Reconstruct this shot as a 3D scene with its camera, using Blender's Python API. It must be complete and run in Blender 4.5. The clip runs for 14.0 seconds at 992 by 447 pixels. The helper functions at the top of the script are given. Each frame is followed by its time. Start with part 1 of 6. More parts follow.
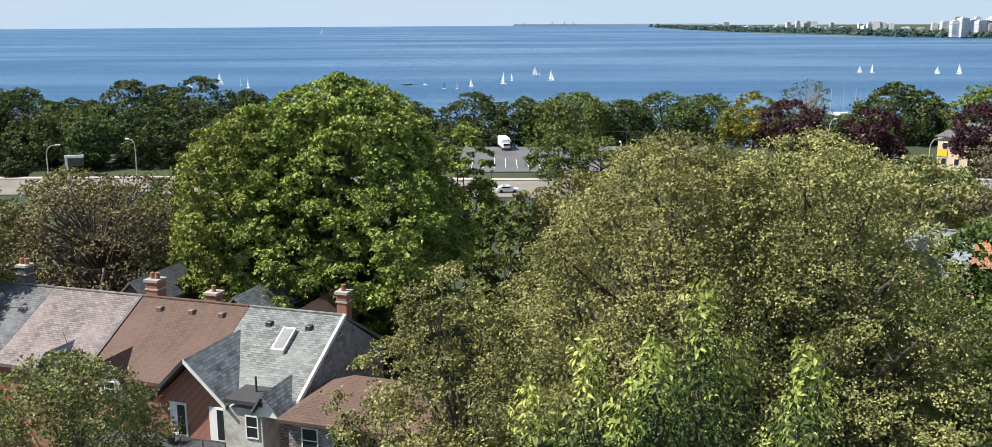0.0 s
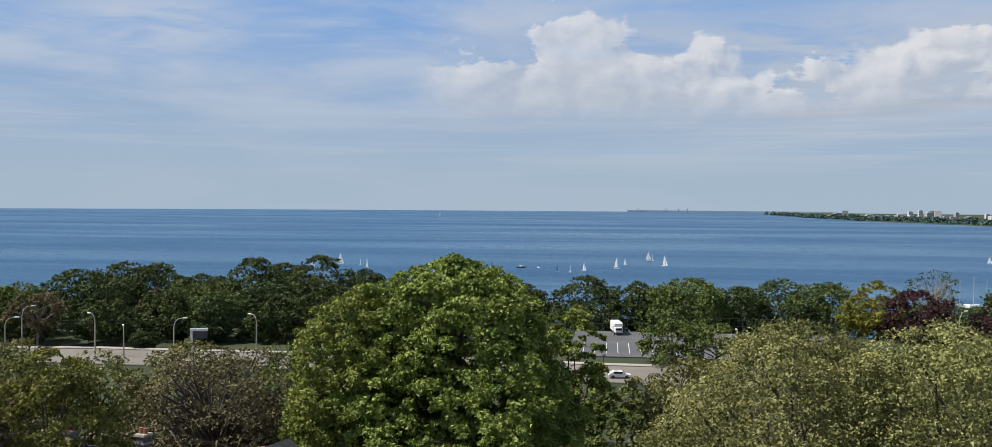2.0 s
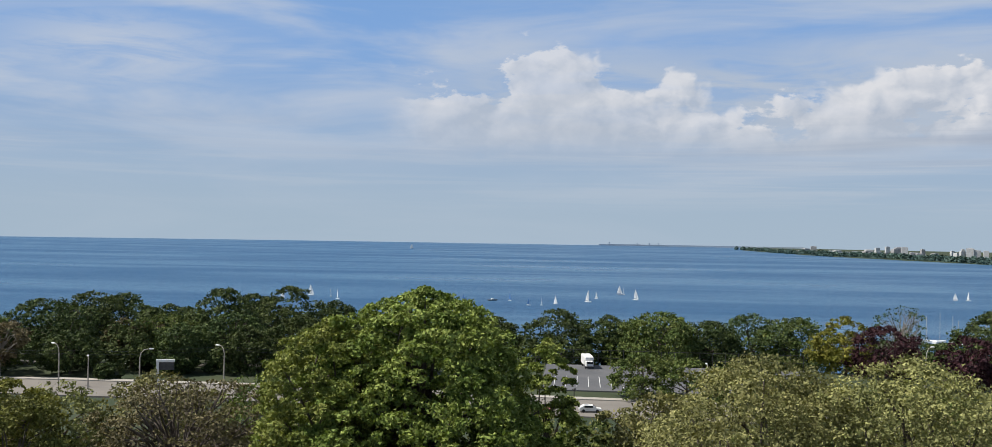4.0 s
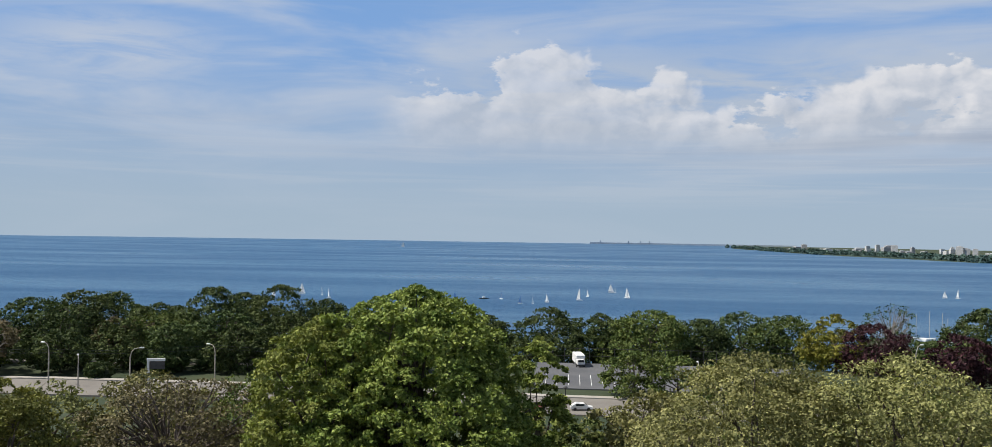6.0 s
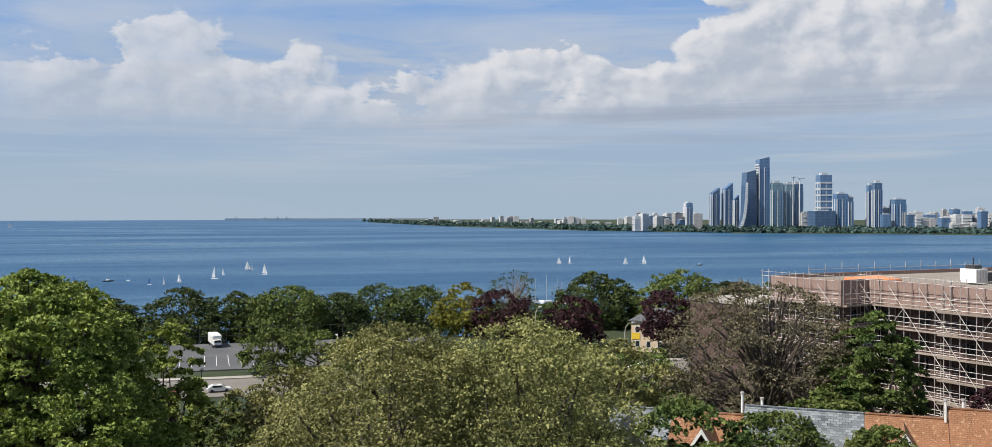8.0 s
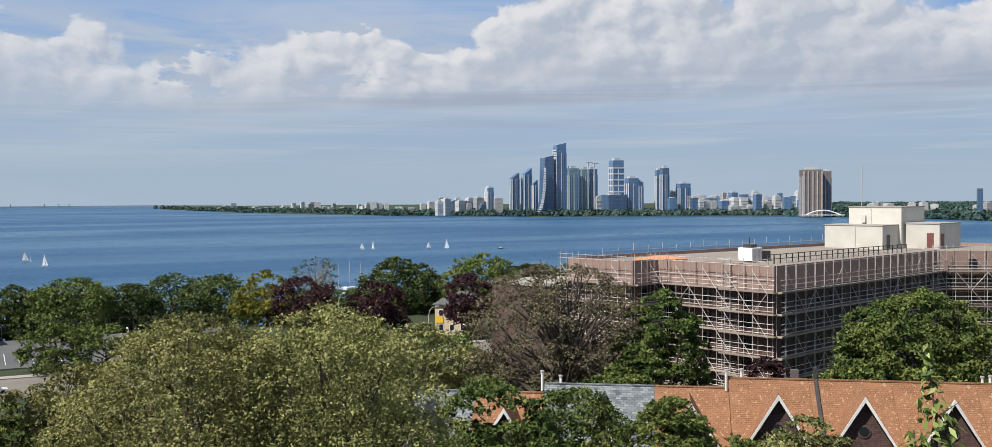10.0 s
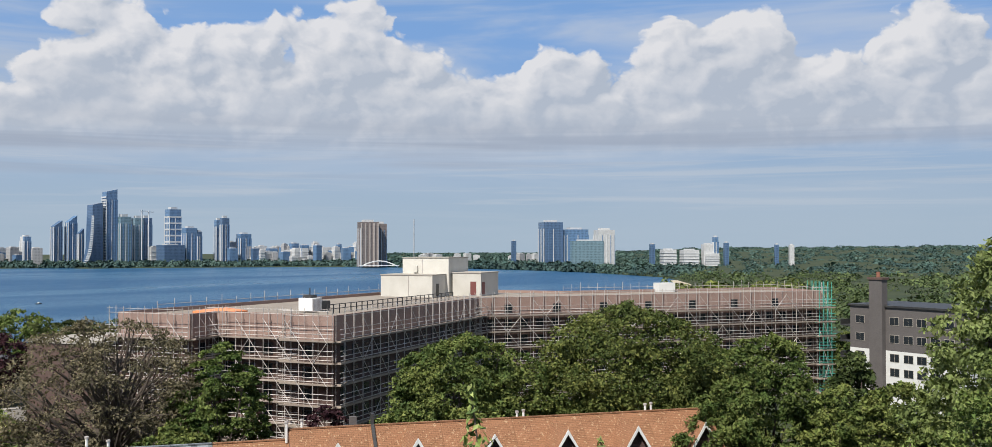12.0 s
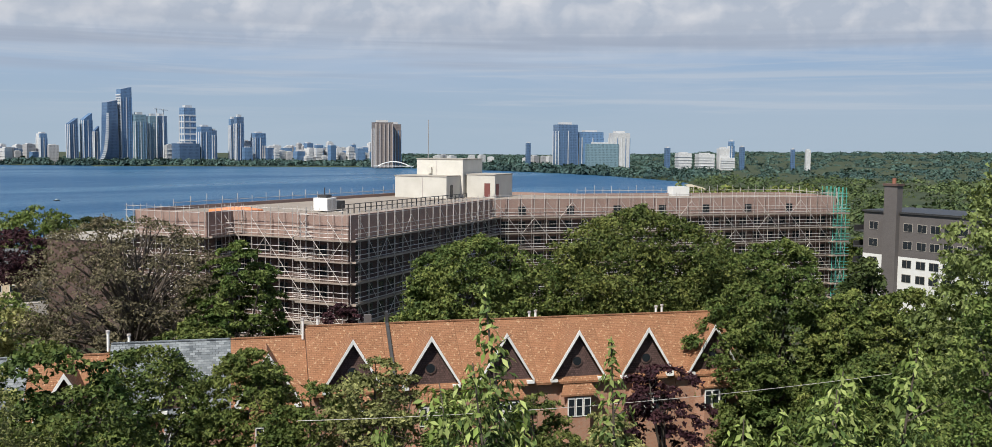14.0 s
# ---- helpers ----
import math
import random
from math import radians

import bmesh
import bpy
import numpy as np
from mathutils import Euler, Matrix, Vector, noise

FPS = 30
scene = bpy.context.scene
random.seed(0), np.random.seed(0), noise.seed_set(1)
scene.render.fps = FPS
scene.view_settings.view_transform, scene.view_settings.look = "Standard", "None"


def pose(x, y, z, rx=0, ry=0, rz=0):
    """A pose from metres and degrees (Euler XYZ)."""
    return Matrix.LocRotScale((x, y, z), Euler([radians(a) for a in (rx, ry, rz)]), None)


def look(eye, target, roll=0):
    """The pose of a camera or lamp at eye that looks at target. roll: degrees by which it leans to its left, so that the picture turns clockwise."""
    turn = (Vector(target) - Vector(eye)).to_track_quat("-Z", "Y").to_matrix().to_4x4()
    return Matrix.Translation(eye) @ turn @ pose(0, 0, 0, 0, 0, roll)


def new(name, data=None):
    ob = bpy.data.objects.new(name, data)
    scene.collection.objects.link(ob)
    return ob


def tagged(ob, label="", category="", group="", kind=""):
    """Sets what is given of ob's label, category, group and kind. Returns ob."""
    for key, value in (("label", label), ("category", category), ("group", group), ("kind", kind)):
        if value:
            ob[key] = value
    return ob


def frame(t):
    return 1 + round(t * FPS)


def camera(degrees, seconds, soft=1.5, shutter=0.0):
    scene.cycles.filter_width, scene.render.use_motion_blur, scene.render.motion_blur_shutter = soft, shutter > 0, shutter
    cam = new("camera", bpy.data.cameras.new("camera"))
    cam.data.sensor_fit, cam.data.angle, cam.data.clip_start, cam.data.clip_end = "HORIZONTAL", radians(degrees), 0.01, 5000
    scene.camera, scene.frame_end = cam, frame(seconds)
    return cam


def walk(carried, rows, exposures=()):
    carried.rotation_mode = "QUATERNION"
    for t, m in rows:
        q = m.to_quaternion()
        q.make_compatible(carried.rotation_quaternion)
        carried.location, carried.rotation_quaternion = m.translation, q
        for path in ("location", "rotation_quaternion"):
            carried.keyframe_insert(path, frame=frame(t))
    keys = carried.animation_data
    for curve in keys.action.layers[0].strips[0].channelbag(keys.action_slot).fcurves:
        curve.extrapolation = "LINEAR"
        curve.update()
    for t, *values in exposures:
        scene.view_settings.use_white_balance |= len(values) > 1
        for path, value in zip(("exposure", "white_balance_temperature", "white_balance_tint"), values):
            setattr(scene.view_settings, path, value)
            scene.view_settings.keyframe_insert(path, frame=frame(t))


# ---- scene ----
cam = camera(53.57, 14.0, soft=0.5)
PATH = [
    (0, 78.11, 0.27, 0.00), (0.5, 83.40, -0.04, 1.85), (1, 85.30, -0.03, 4.41), (1.5, 87.39, -0.52, 6.10),
    (2, 88.73, -0.40, 6.62), (2.5, 89.38, -0.52, 6.68), (3, 90.32, -0.64, 6.03), (3.2, 90.54, -0.70, 5.43),
    (5.5, 90.69, -1.03, 4.71), (6, 90.56, -0.93, 4.48), (6.5, 90.22, -0.42, 3.51), (7, 89.91, -0.13, -3.20),
    (7.5, 89.53, -0.02, -10.80), (7.7, 89.40, 0.00, -13.54), (9.8, 88.41, 0.20, -25.12), (10, 88.36, 0.33, -27.89),
    (10.5, 88.52, 0.56, -33.91), (11, 89.28, 0.43, -40.53), (11.5, 90.16, 0.34, -47.95), (12, 91.24, 0.04, -53.07),
    (12.5, 91.38, -0.26, -54.92), (13, 90.49, -0.42, -56.16), (13.5, 88.28, -0.49, -55.39), (14, 85.52, -0.57, -52.23),
]
EYE = (0.0, 0.0, 30.0)
walk(cam, [(t, pose(*EYE, rx, ry, rz)) for t, rx, ry, rz in PATH], [(0, 0.76), (0.5, 0.44), (1.0, 0.28), (1.5, 0.18), (14, 0.18)])

# ---- light ----
SUN_YAW, SUN_EL = 97.0, 51.0  # degrees to the left of +y, and above the horizon
sun = new("sun", bpy.data.lights.new("sun", "SUN"))
sun.data.energy, sun.data.angle, sun.data.color = 5.0, radians(0.6), (1.0, 0.95, 0.86)
_sd = Vector((-math.sin(radians(SUN_YAW)) * math.cos(radians(SUN_EL)), math.cos(radians(SUN_YAW)) * math.cos(radians(SUN_EL)), math.sin(radians(SUN_EL))))
sun.matrix_world = look(_sd * 200, (0, 0, 0))


class Nodes:
    """Short hand for a node tree."""

    def __init__(self, tree):
        self.t = tree

    def add(self, kind):
        return self.t.nodes.new(kind)

    def put(self, sock, v):
        if isinstance(v, bpy.types.NodeSocket):
            self.t.links.new(v, sock)
        elif v is not None:
            sock.default_value = v

    def math(self, op, a, b=None, c=None, clamp=False):
        n = self.add("ShaderNodeMath")
        n.operation, n.use_clamp = op, clamp
        for i, v in enumerate((a, b, c)):
            self.put(n.inputs[i], v)
        return n.outputs[0]

    def ramp(self, v, a, b, lo=0.0, hi=1.0, smooth=True):
        n = self.add("ShaderNodeMapRange")
        n.interpolation_type = "SMOOTHSTEP" if smooth else "LINEAR"
        for i, x in enumerate((v, a, b, lo, hi)):
            self.put(n.inputs[i], x)
        return n.outputs[0]

    def mix(self, f, a, b, mode="MIX"):
        n = self.add("ShaderNodeMix")
        n.data_type, n.blend_type = "RGBA", mode
        self.put(n.inputs[0], f)
        self.put(n.inputs[6], a)
        self.put(n.inputs[7], b)
        return n.outputs[2]

    def noise(self, vec, scale, detail=4.0, rough=0.55, dist=0.0):
        n = self.add("ShaderNodeTexNoise")
        self.put(n.inputs["Vector"], vec)
        self.put(n.inputs["Scale"], scale)
        n.inputs["Detail"].default_value, n.inputs["Roughness"].default_value, n.inputs["Distortion"].default_value = detail, rough, dist
        return n.outputs[0]

    def vec(self, x, y, z=0.0):
        n = self.add("ShaderNodeCombineXYZ")
        for i, v in enumerate((x, y, z)):
            self.put(n.inputs[i], v)
        return n.outputs[0]


def c4(r, g, b):
    return (r, g, b, 1.0)


def build_sky():
    world = bpy.data.worlds.new("sky")
    scene.world = world
    world.use_nodes = True
    t = world.node_tree
    t.nodes.clear()
    N = Nodes(t)
    sky = N.add("ShaderNodeTexSky")
    sky.sky_type, sky.sun_disc = "NISHITA", False
    sky.sun_elevation, sky.sun_rotation = radians(SUN_EL), radians(-SUN_YAW)
    sky.air_density, sky.dust_density, sky.ozone_density = 1.0, 1.2, 2.0
    co = N.add("ShaderNodeTexCoord").outputs["Generated"]
    sep = N.add("ShaderNodeSeparateXYZ")
    t.links.new(co, sep.inputs[0])
    x, y, z = sep.outputs
    az = N.math("MULTIPLY", N.math("ARCTAN2", N.math("MULTIPLY", x, -1.0), y), 57.2958)  # degrees, left positive
    el = N.math("MULTIPLY", N.math("ARCSINE", N.math("MINIMUM", N.math("MAXIMUM", z, -1.0), 1.0)), 57.2958)
    low = N.ramp(el, 0.0, 13.0)
    clear = N.mix(low, c4(3.15, 4.0, 4.9), c4(1.75, 3.2, 5.9))
    base = N.mix(N.ramp(el, 9.0, 40.0), clear, N.mix(1.0, sky.outputs[0], c4(0.44, 0.44, 0.44), "MULTIPLY"))
    # thin high veils, stretched sideways, and one long lens-shaped streak in the south
    pv = N.vec(N.math("MULTIPLY", az, 0.045), N.math("MULTIPLY", el, 0.30), 3.7)
    veil = N.ramp(N.noise(pv, 1.0, 5.0, 0.55, 0.6), 0.40, 0.66)
    veil = N.math("MULTIPLY", veil, N.ramp(el, 1.5, 8.0, 0.12, 0.7))

    def bump(v, c, w, h=1.0):
        return N.ramp(N.math("ABSOLUTE", N.math("SUBTRACT", v, c)), w, 0.0, 0.0, h)

    ragged = N.noise(N.vec(N.math("MULTIPLY", az, 0.14), N.math("MULTIPLY", el, 0.7), 9.1), 1.0, 5.0, 0.6, 0.5)
    lens = N.math("MULTIPLY", N.math("MULTIPLY", bump(az, 26.0, 10.0), bump(el, 9.6, 3.4)), N.ramp(ragged, 0.3, 0.6, 0.2, 1.0))
    veil = N.math("MAXIMUM", veil, N.math("MULTIPLY", lens, 0.9))
    col = N.mix(veil, base, c4(4.5, 4.95, 5.7))

    # heaped clouds: a tall bank in the west, a lower broken mass in the south-west and one heap in the south
    def field(da, de):
        q = N.vec(N.math("MULTIPLY_ADD", az, 0.23, da), N.math("MULTIPLY_ADD", el, 0.30, de), 0.0)
        w = N.add("ShaderNodeTexNoise")
        N.put(w.inputs["Vector"], q)
        w.inputs["Scale"].default_value, w.inputs["Detail"].default_value = 1.9, 5.0
        shift = N.add("ShaderNodeVectorMath")
        shift.operation = "MULTIPLY_ADD"
        N.put(shift.inputs[0], w.outputs["Color"])
        shift.inputs[1].default_value = (0.7, 0.7, 0.0)
        N.put(shift.inputs[2], q)
        v = N.add("ShaderNodeTexVoronoi")
        v.feature = "SMOOTH_F1"
        N.put(v.inputs["Vector"], shift.outputs[0])
        for k, x_ in (("Scale", 1.0), ("Detail", 3.0), ("Roughness", 0.38), ("Lacunarity", 2.3), ("Smoothness", 0.25)):
            v.inputs[k].default_value = x_
        return N.math("SUBTRACT", 1.0, v.outputs["Distance"])

    soft = N.math("MULTIPLY", N.math("MULTIPLY", N.ramp(az, 13.0, 2.0), N.ramp(az, -40.0, -30.0)), N.math("MULTIPLY", N.math("MULTIPLY", N.ramp(el, 3.6, 6.6), N.ramp(el, 11.5, 8.5, 0.25, 1.0)), N.ramp(ragged, 0.34, 0.58, 0.25, 0.85)))
    col = N.mix(soft, col, c4(3.95, 4.45, 5.2))
    f1, f2 = field(0.0, 0.0), field(0.13, 0.12)
    west = N.ramp(az, -22.0, -29.0)
    top = N.math("MULTIPLY_ADD", west, 1.9, 9.6)
    for c, w, h in ((3.5, 7.5, 1.3), (-9.0, 4.5, -0.8), (-18.0, 5.0, 0.4), (-31.0, 4.0, 1.5), (-44.5, 8.5, 1.5), (-58.0, 4.5, 0.8), (-66.0, 7.0, 2.1), (-80.0, 8.0, 1.0)):
        top = N.math("ADD", top, bump(az, c, w, h))
    depth = N.math("SUBTRACT", top, el)
    broken = N.ramp(az, -29.0, -20.0)
    holes = N.noise(N.vec(N.math("MULTIPLY", az, 0.16), N.math("MULTIPLY", el, 0.34), 7.7), 1.0, 6.0, 0.62)
    dens = N.math("ADD", N.math("MULTIPLY", N.math("MINIMUM", depth, 4.5), 0.62), N.math("MULTIPLY_ADD", f1, 3.5, -0.70))
    dens = N.math("SUBTRACT", dens, N.math("MULTIPLY", broken, N.ramp(holes, 0.46, 0.68, -0.1, 2.3)))
    dens = N.math("ADD", dens, N.math("MULTIPLY", bump(az, 3.5, 8.5, 1.2), bump(el, 8.2, 4.5)))
    foot = N.ramp(el, N.ramp(az, -26.0, -8.0, 4.6, 3.9), N.ramp(az, -26.0, -8.0, 6.8, 6.4))
    south = N.ramp(N.math("MULTIPLY_ADD", holes, 5.0, az), 14.5, 11.0)
    heap = N.math("MULTIPLY", N.math("MULTIPLY", N.ramp(dens, 0.0, N.ramp(az, -32.0, -14.0, 0.40, 0.75)), foot), south)
    relief = N.math("MULTIPLY", N.math("SUBTRACT", f1, f2), N.ramp(dens, 0.3, 3.6, 2.6, 1.15))
    light = N.math("ADD", relief, N.ramp(depth, 0.0, 5.2, 0.74, 0.14))
    light = N.math("ADD", light, N.ramp(dens, 0.0, 1.2, 0.12, 0.0), clamp=True)
    puff = N.mix(light, c4(3.75, 4.2, 4.95), c4(6.35, 6.35, 6.55))
    col = N.mix(N.math("MULTIPLY", heap, N.ramp(az, 8.0, -30.0, 0.66, 0.96)), col, puff)
    # flat grey bases and streaks low over the west
    ps = N.vec(N.math("MULTIPLY", az, 0.03), N.math("MULTIPLY", el, 0.9), 1.3)
    streak = N.ramp(N.noise(ps, 1.0, 4.0, 0.5, 0.4), 0.42, 0.64)
    band = N.math("MULTIPLY", N.ramp(el, 3.0, 5.2), N.ramp(el, 7.8, 5.6))
    col = N.mix(N.math("MULTIPLY", N.math("MULTIPLY", streak, band), N.ramp(az, 2.0, -30.0, 0.15, 0.85)), col, c4(2.9, 3.35, 4.2))
    pt = N.vec(N.math("MULTIPLY", az, 0.055), N.math("MULTIPLY", el, 1.5), 5.9)
    layer = N.math("MULTIPLY", N.ramp(N.noise(pt, 1.0, 6.0, 0.6, 0.5), 0.46, 0.66), N.math("MULTIPLY", N.ramp(el, 0.8, 3.0), N.ramp(el, 6.4, 4.6)))
    col = N.mix(N.math("MULTIPLY", layer, N.ramp(az, 14.0, -25.0, 0.2, 0.42)), col, c4(4.6, 4.95, 5.45))
    col = N.mix(N.ramp(el, -0.7, -1.6), col, c4(2.4, 3.0, 3.9))
    bg = N.add("ShaderNodeBackground")
    t.links.new(col, bg.inputs[0])
    bg.inputs[1].default_value = 0.105
    out = N.add("ShaderNodeOutputWorld")
    t.links.new(bg.outputs[0], out.inputs[0])


build_sky()


# ---- materials ----
def mat(name, rough=0.7, metal=0.0):
    m = bpy.data.materials.new(name)
    m.use_nodes = True
    b = m.node_tree.nodes["Principled BSDF"]
    b.inputs["Roughness"].default_value, b.inputs["Metallic"].default_value = rough, metal
    return m, Nodes(m.node_tree), b


def worn(name, a, b_, scale=0.6, fine=9.0, rough=0.75, bump=0.15, metal=0.0, per_object=0.12):
    """A surface with stains at a large scale, grain at a small one and a slight change from piece to piece."""
    m, N, b = mat(name, rough, metal)
    co = N.add("ShaderNodeTexCoord").outputs["Object"]
    n1, n2 = N.noise(co, scale, 5.0, 0.6), N.noise(co, fine, 4.0, 0.6)
    f = N.ramp(N.math("ADD", N.math("MULTIPLY", n1, 0.65), N.math("MULTIPLY", n2, 0.35)), 0.32, 0.68)
    col = N.mix(f, c4(*a), c4(*b_))
    info = N.add("ShaderNodeObjectInfo").outputs["Random"]
    hs = N.add("ShaderNodeHueSaturation")
    N.put(hs.inputs["Value"], N.ramp(info, 0.0, 1.0, 1.0 - per_object, 1.0 + per_object, smooth=False))
    N.put(hs.inputs["Color"], col)
    N.put(b.inputs["Base Color"], hs.outputs[0])
    bp = N.add("ShaderNodeBump")
    bp.inputs["Strength"].default_value, bp.inputs["Distance"].default_value = bump, 0.03
    N.put(bp.inputs["Height"], n2)
    N.put(b.inputs["Normal"], bp.outputs[0])
    return m


def shingles(name, a, b_, row=0.19, wide=0.40, spots=None):
    """Roof shingles: courses and single tabs of slightly different colour. Local x runs along the eave, y up the slope."""
    m, N, b = mat(name, 0.85)
    co = N.add("ShaderNodeTexCoord").outputs["UV"]
    br = N.add("ShaderNodeTexBrick")
    N.put(br.inputs["Vector"], co)
    for k, v in (("Color1", c4(*[q * 0.8 for q in a])), ("Color2", c4(*[q * 1.2 for q in b_])), ("Mortar", c4(*[q * 0.35 for q in a])), ("Scale", 1.0), ("Mortar Size", 0.018), ("Mortar Smooth", 0.3), ("Bias", 0.0), ("Brick Width", wide), ("Row Height", row)):
        br.inputs[k].default_value = v
    obj = N.add("ShaderNodeTexCoord").outputs["Object"]
    n1 = N.noise(obj, 0.45, 5.0, 0.65)
    col = N.mix(N.ramp(n1, 0.35, 0.7, 0.0, 0.45), br.outputs[0], c4(*[q * 1.5 for q in b_]))
    if spots:
        sp = N.ramp(N.noise(co, 3.4, 2.0, 0.5), 0.60, 0.66)
        col = N.mix(N.math("MULTIPLY", sp, 0.8), col, c4(*spots))
    N.put(b.inputs["Base Color"], col)
    bp = N.add("ShaderNodeBump")
    bp.inputs["Strength"].default_value, bp.inputs["Distance"].default_value = 0.5, 0.02
    N.put(bp.inputs["Height"], br.outputs[0])
    N.put(b.inputs["Normal"], bp.outputs[0])
    return m


def bricks(name, a, b_, mortar):
    m, N, b = mat(name, 0.85)
    co = N.add("ShaderNodeTexCoord").outputs["UV"]
    br = N.add("ShaderNodeTexBrick")
    N.put(br.inputs["Vector"], co)
    for k, v in (("Color1", c4(*a)), ("Color2", c4(*b_)), ("Mortar", c4(*mortar)), ("Scale", 1.0), ("Mortar Size", 0.012), ("Bias", 0.0), ("Brick Width", 0.23), ("Row Height", 0.075)):
        br.inputs[k].default_value = v
    obj = N.add("ShaderNodeTexCoord").outputs["Object"]
    n1 = N.noise(obj, 0.35, 5.0, 0.65)
    col = N.mix(N.ramp(n1, 0.4, 0.72, 0.0, 0.4), br.outputs[0], c4(*[q * 0.6 for q in a]))
    N.put(b.inputs["Base Color"], col)
    return m


def leaves(name, a, b_, dark=None, clear=0.30, patchy=0.35):
    """Foliage: every leaf its own tone, some light passing through."""
    m, N, b = mat(name, 0.65)
    ri = N.add("ShaderNodeNewGeometry").outputs["Random Per Island"]
    info = N.add("ShaderNodeObjectInfo").outputs["Random"]
    col = N.mix(ri, c4(*a), c4(*b_))
    obj = N.add("ShaderNodeTexCoord").outputs["Object"]
    # darker noise patches: leaf variation plus shaded crown gaps put into the colour
    patch = N.noise(obj, patchy, 3.0, 0.5)
    col = N.mix(N.ramp(patch, 0.38, 0.66, 0.0, 0.75), col, c4(*(dark or [q * 0.62 for q in a])))
    hs = N.add("ShaderNodeHueSaturation")
    N.put(hs.inputs["Hue"], N.ramp(info, 0.0, 1.0, 0.485, 0.512, smooth=False))
    tone = N.ramp(N.math("FRACT", N.math("MULTIPLY", ri, 17.3)), 0.0, 1.0, 0.64, 1.64, smooth=False)
    N.put(hs.inputs["Value"], N.math("MULTIPLY", tone, N.ramp(N.math("FRACT", N.math("MULTIPLY", info, 7.3)), 0.0, 1.0, 0.85, 1.2, smooth=False)))
    N.put(hs.inputs["Color"], col)
    N.put(b.inputs["Base Color"], hs.outputs[0])
    b.inputs["Specular IOR Level"].default_value = 0.14
    tr = N.add("ShaderNodeBsdfTranslucent")
    N.put(tr.inputs[0], N.mix(1.0, hs.outputs[0], c4(1.0, 1.0, 0.45), "MULTIPLY"))
    mx = N.add("ShaderNodeMixShader")
    mx.inputs[0].default_value = clear
    N.t.links.new(b.outputs[0], mx.inputs[1])
    N.t.links.new(tr.outputs[0], mx.inputs[2])
    N.t.links.new(mx.outputs[0], N.t.nodes["Material Output"].inputs[0])
    return m


def glass_wall(name, tint, rough=0.12):
    """Curtain-wall glass with floor bands and mullions, each pane its own tone."""
    m, N, b = mat(name, rough)
    co = N.add("ShaderNodeTexCoord").outputs["UV"]
    br = N.add("ShaderNodeTexBrick")
    br.offset = 0.0
    N.put(br.inputs["Vector"], co)
    for k, v in (("Color1", c4(*tint)), ("Color2", c4(*[q * 1.5 for q in tint])), ("Mortar", c4(*[min(q * 2.0, 0.5) for q in tint])), ("Scale", 1.0), ("Mortar Size", 0.45), ("Mortar Smooth", 0.2), ("Bias", 0.0), ("Brick Width", 2.6), ("Row Height", 3.0)):
        br.inputs[k].default_value = v
    N.put(b.inputs["Base Color"], br.outputs[0])
    b.inputs["Specular IOR Level"].default_value = 0.7
    return m


def water_mat():
    m, N, b = mat("lake_water", 0.32)
    co = N.add("ShaderNodeTexCoord").outputs["Object"]
    mp = N.add("ShaderNodeMapping")
    mp.inputs["Scale"].default_value = (0.0012, 0.006, 1.0)
    mp.inputs["Rotation"].default_value = (0, 0, radians(8))
    N.put(mp.inputs["Vector"], co)
    bands = N.noise(mp.outputs[0], 1.0, 6.0, 0.6, 0.8)
    rip = N.noise(co, 0.30, 6.0, 0.7, 0.3)
    col = N.mix(N.ramp(bands, 0.35, 0.68), c4(0.024, 0.100, 0.206), c4(0.056, 0.160, 0.270))
    col = N.mix(N.ramp(rip, 0.38, 0.62, 0.0, 0.8), col, c4(0.010, 0.056, 0.145))
    N.put(b.inputs["Base Color"], col)
    N.put(b.inputs["Roughness"], N.ramp(bands, 0.35, 0.7, 0.42, 0.26))
    b.inputs["IOR"].default_value = 1.33
    b.inputs["Specular IOR Level"].default_value = 0.5
    bp = N.add("ShaderNodeBump")
    bp.inputs["Strength"].default_value, bp.inputs["Distance"].default_value = 0.9, 1.2
    N.put(bp.inputs["Height"], rip)
    N.put(b.inputs["Normal"], bp.outputs[0])
    return m


def ground_mat():
    m, N, b = mat("ground_cover", 0.95)
    co = N.add("ShaderNodeTexCoord").outputs["Object"]
    n1, n2 = N.noise(co, 0.03, 6.0, 0.6), N.noise(co, 1.2, 5.0, 0.7)
    col = N.mix(N.ramp(n1, 0.38, 0.62), c4(0.022, 0.038, 0.012), c4(0.040, 0.052, 0.018))
    col = N.mix(N.ramp(n2, 0.5, 0.75, 0.0, 0.5), col, c4(0.052, 0.056, 0.030))
    N.put(b.inputs["Base Color"], col)
    return m


M = {}
M["ground"], M["water"] = ground_mat(), water_mat()
M["asphalt"] = worn("asphalt", (0.19, 0.172, 0.152), (0.26, 0.238, 0.212), 0.12, 6.0, 0.9)
M["lot"] = worn("old_asphalt", (0.075, 0.078, 0.085), (0.12, 0.12, 0.125), 0.10, 6.0, 0.9)
M["concrete"] = worn("pale_concrete", (0.30, 0.275, 0.24), (0.40, 0.37, 0.33), 0.4, 7.0, 0.85)
M["white"] = worn("white_paint", (0.72, 0.72, 0.70), (0.82, 0.82, 0.80), 0.8, 8.0, 0.5, 0.05)
M["cream"] = worn("cream_render", (0.52, 0.50, 0.45), (0.62, 0.60, 0.55), 0.25, 6.0, 0.8)
M["stucco"] = worn("patched_stucco", (0.34, 0.33, 0.30), (0.66, 0.64, 0.60), 0.9, 6.0, 0.85)
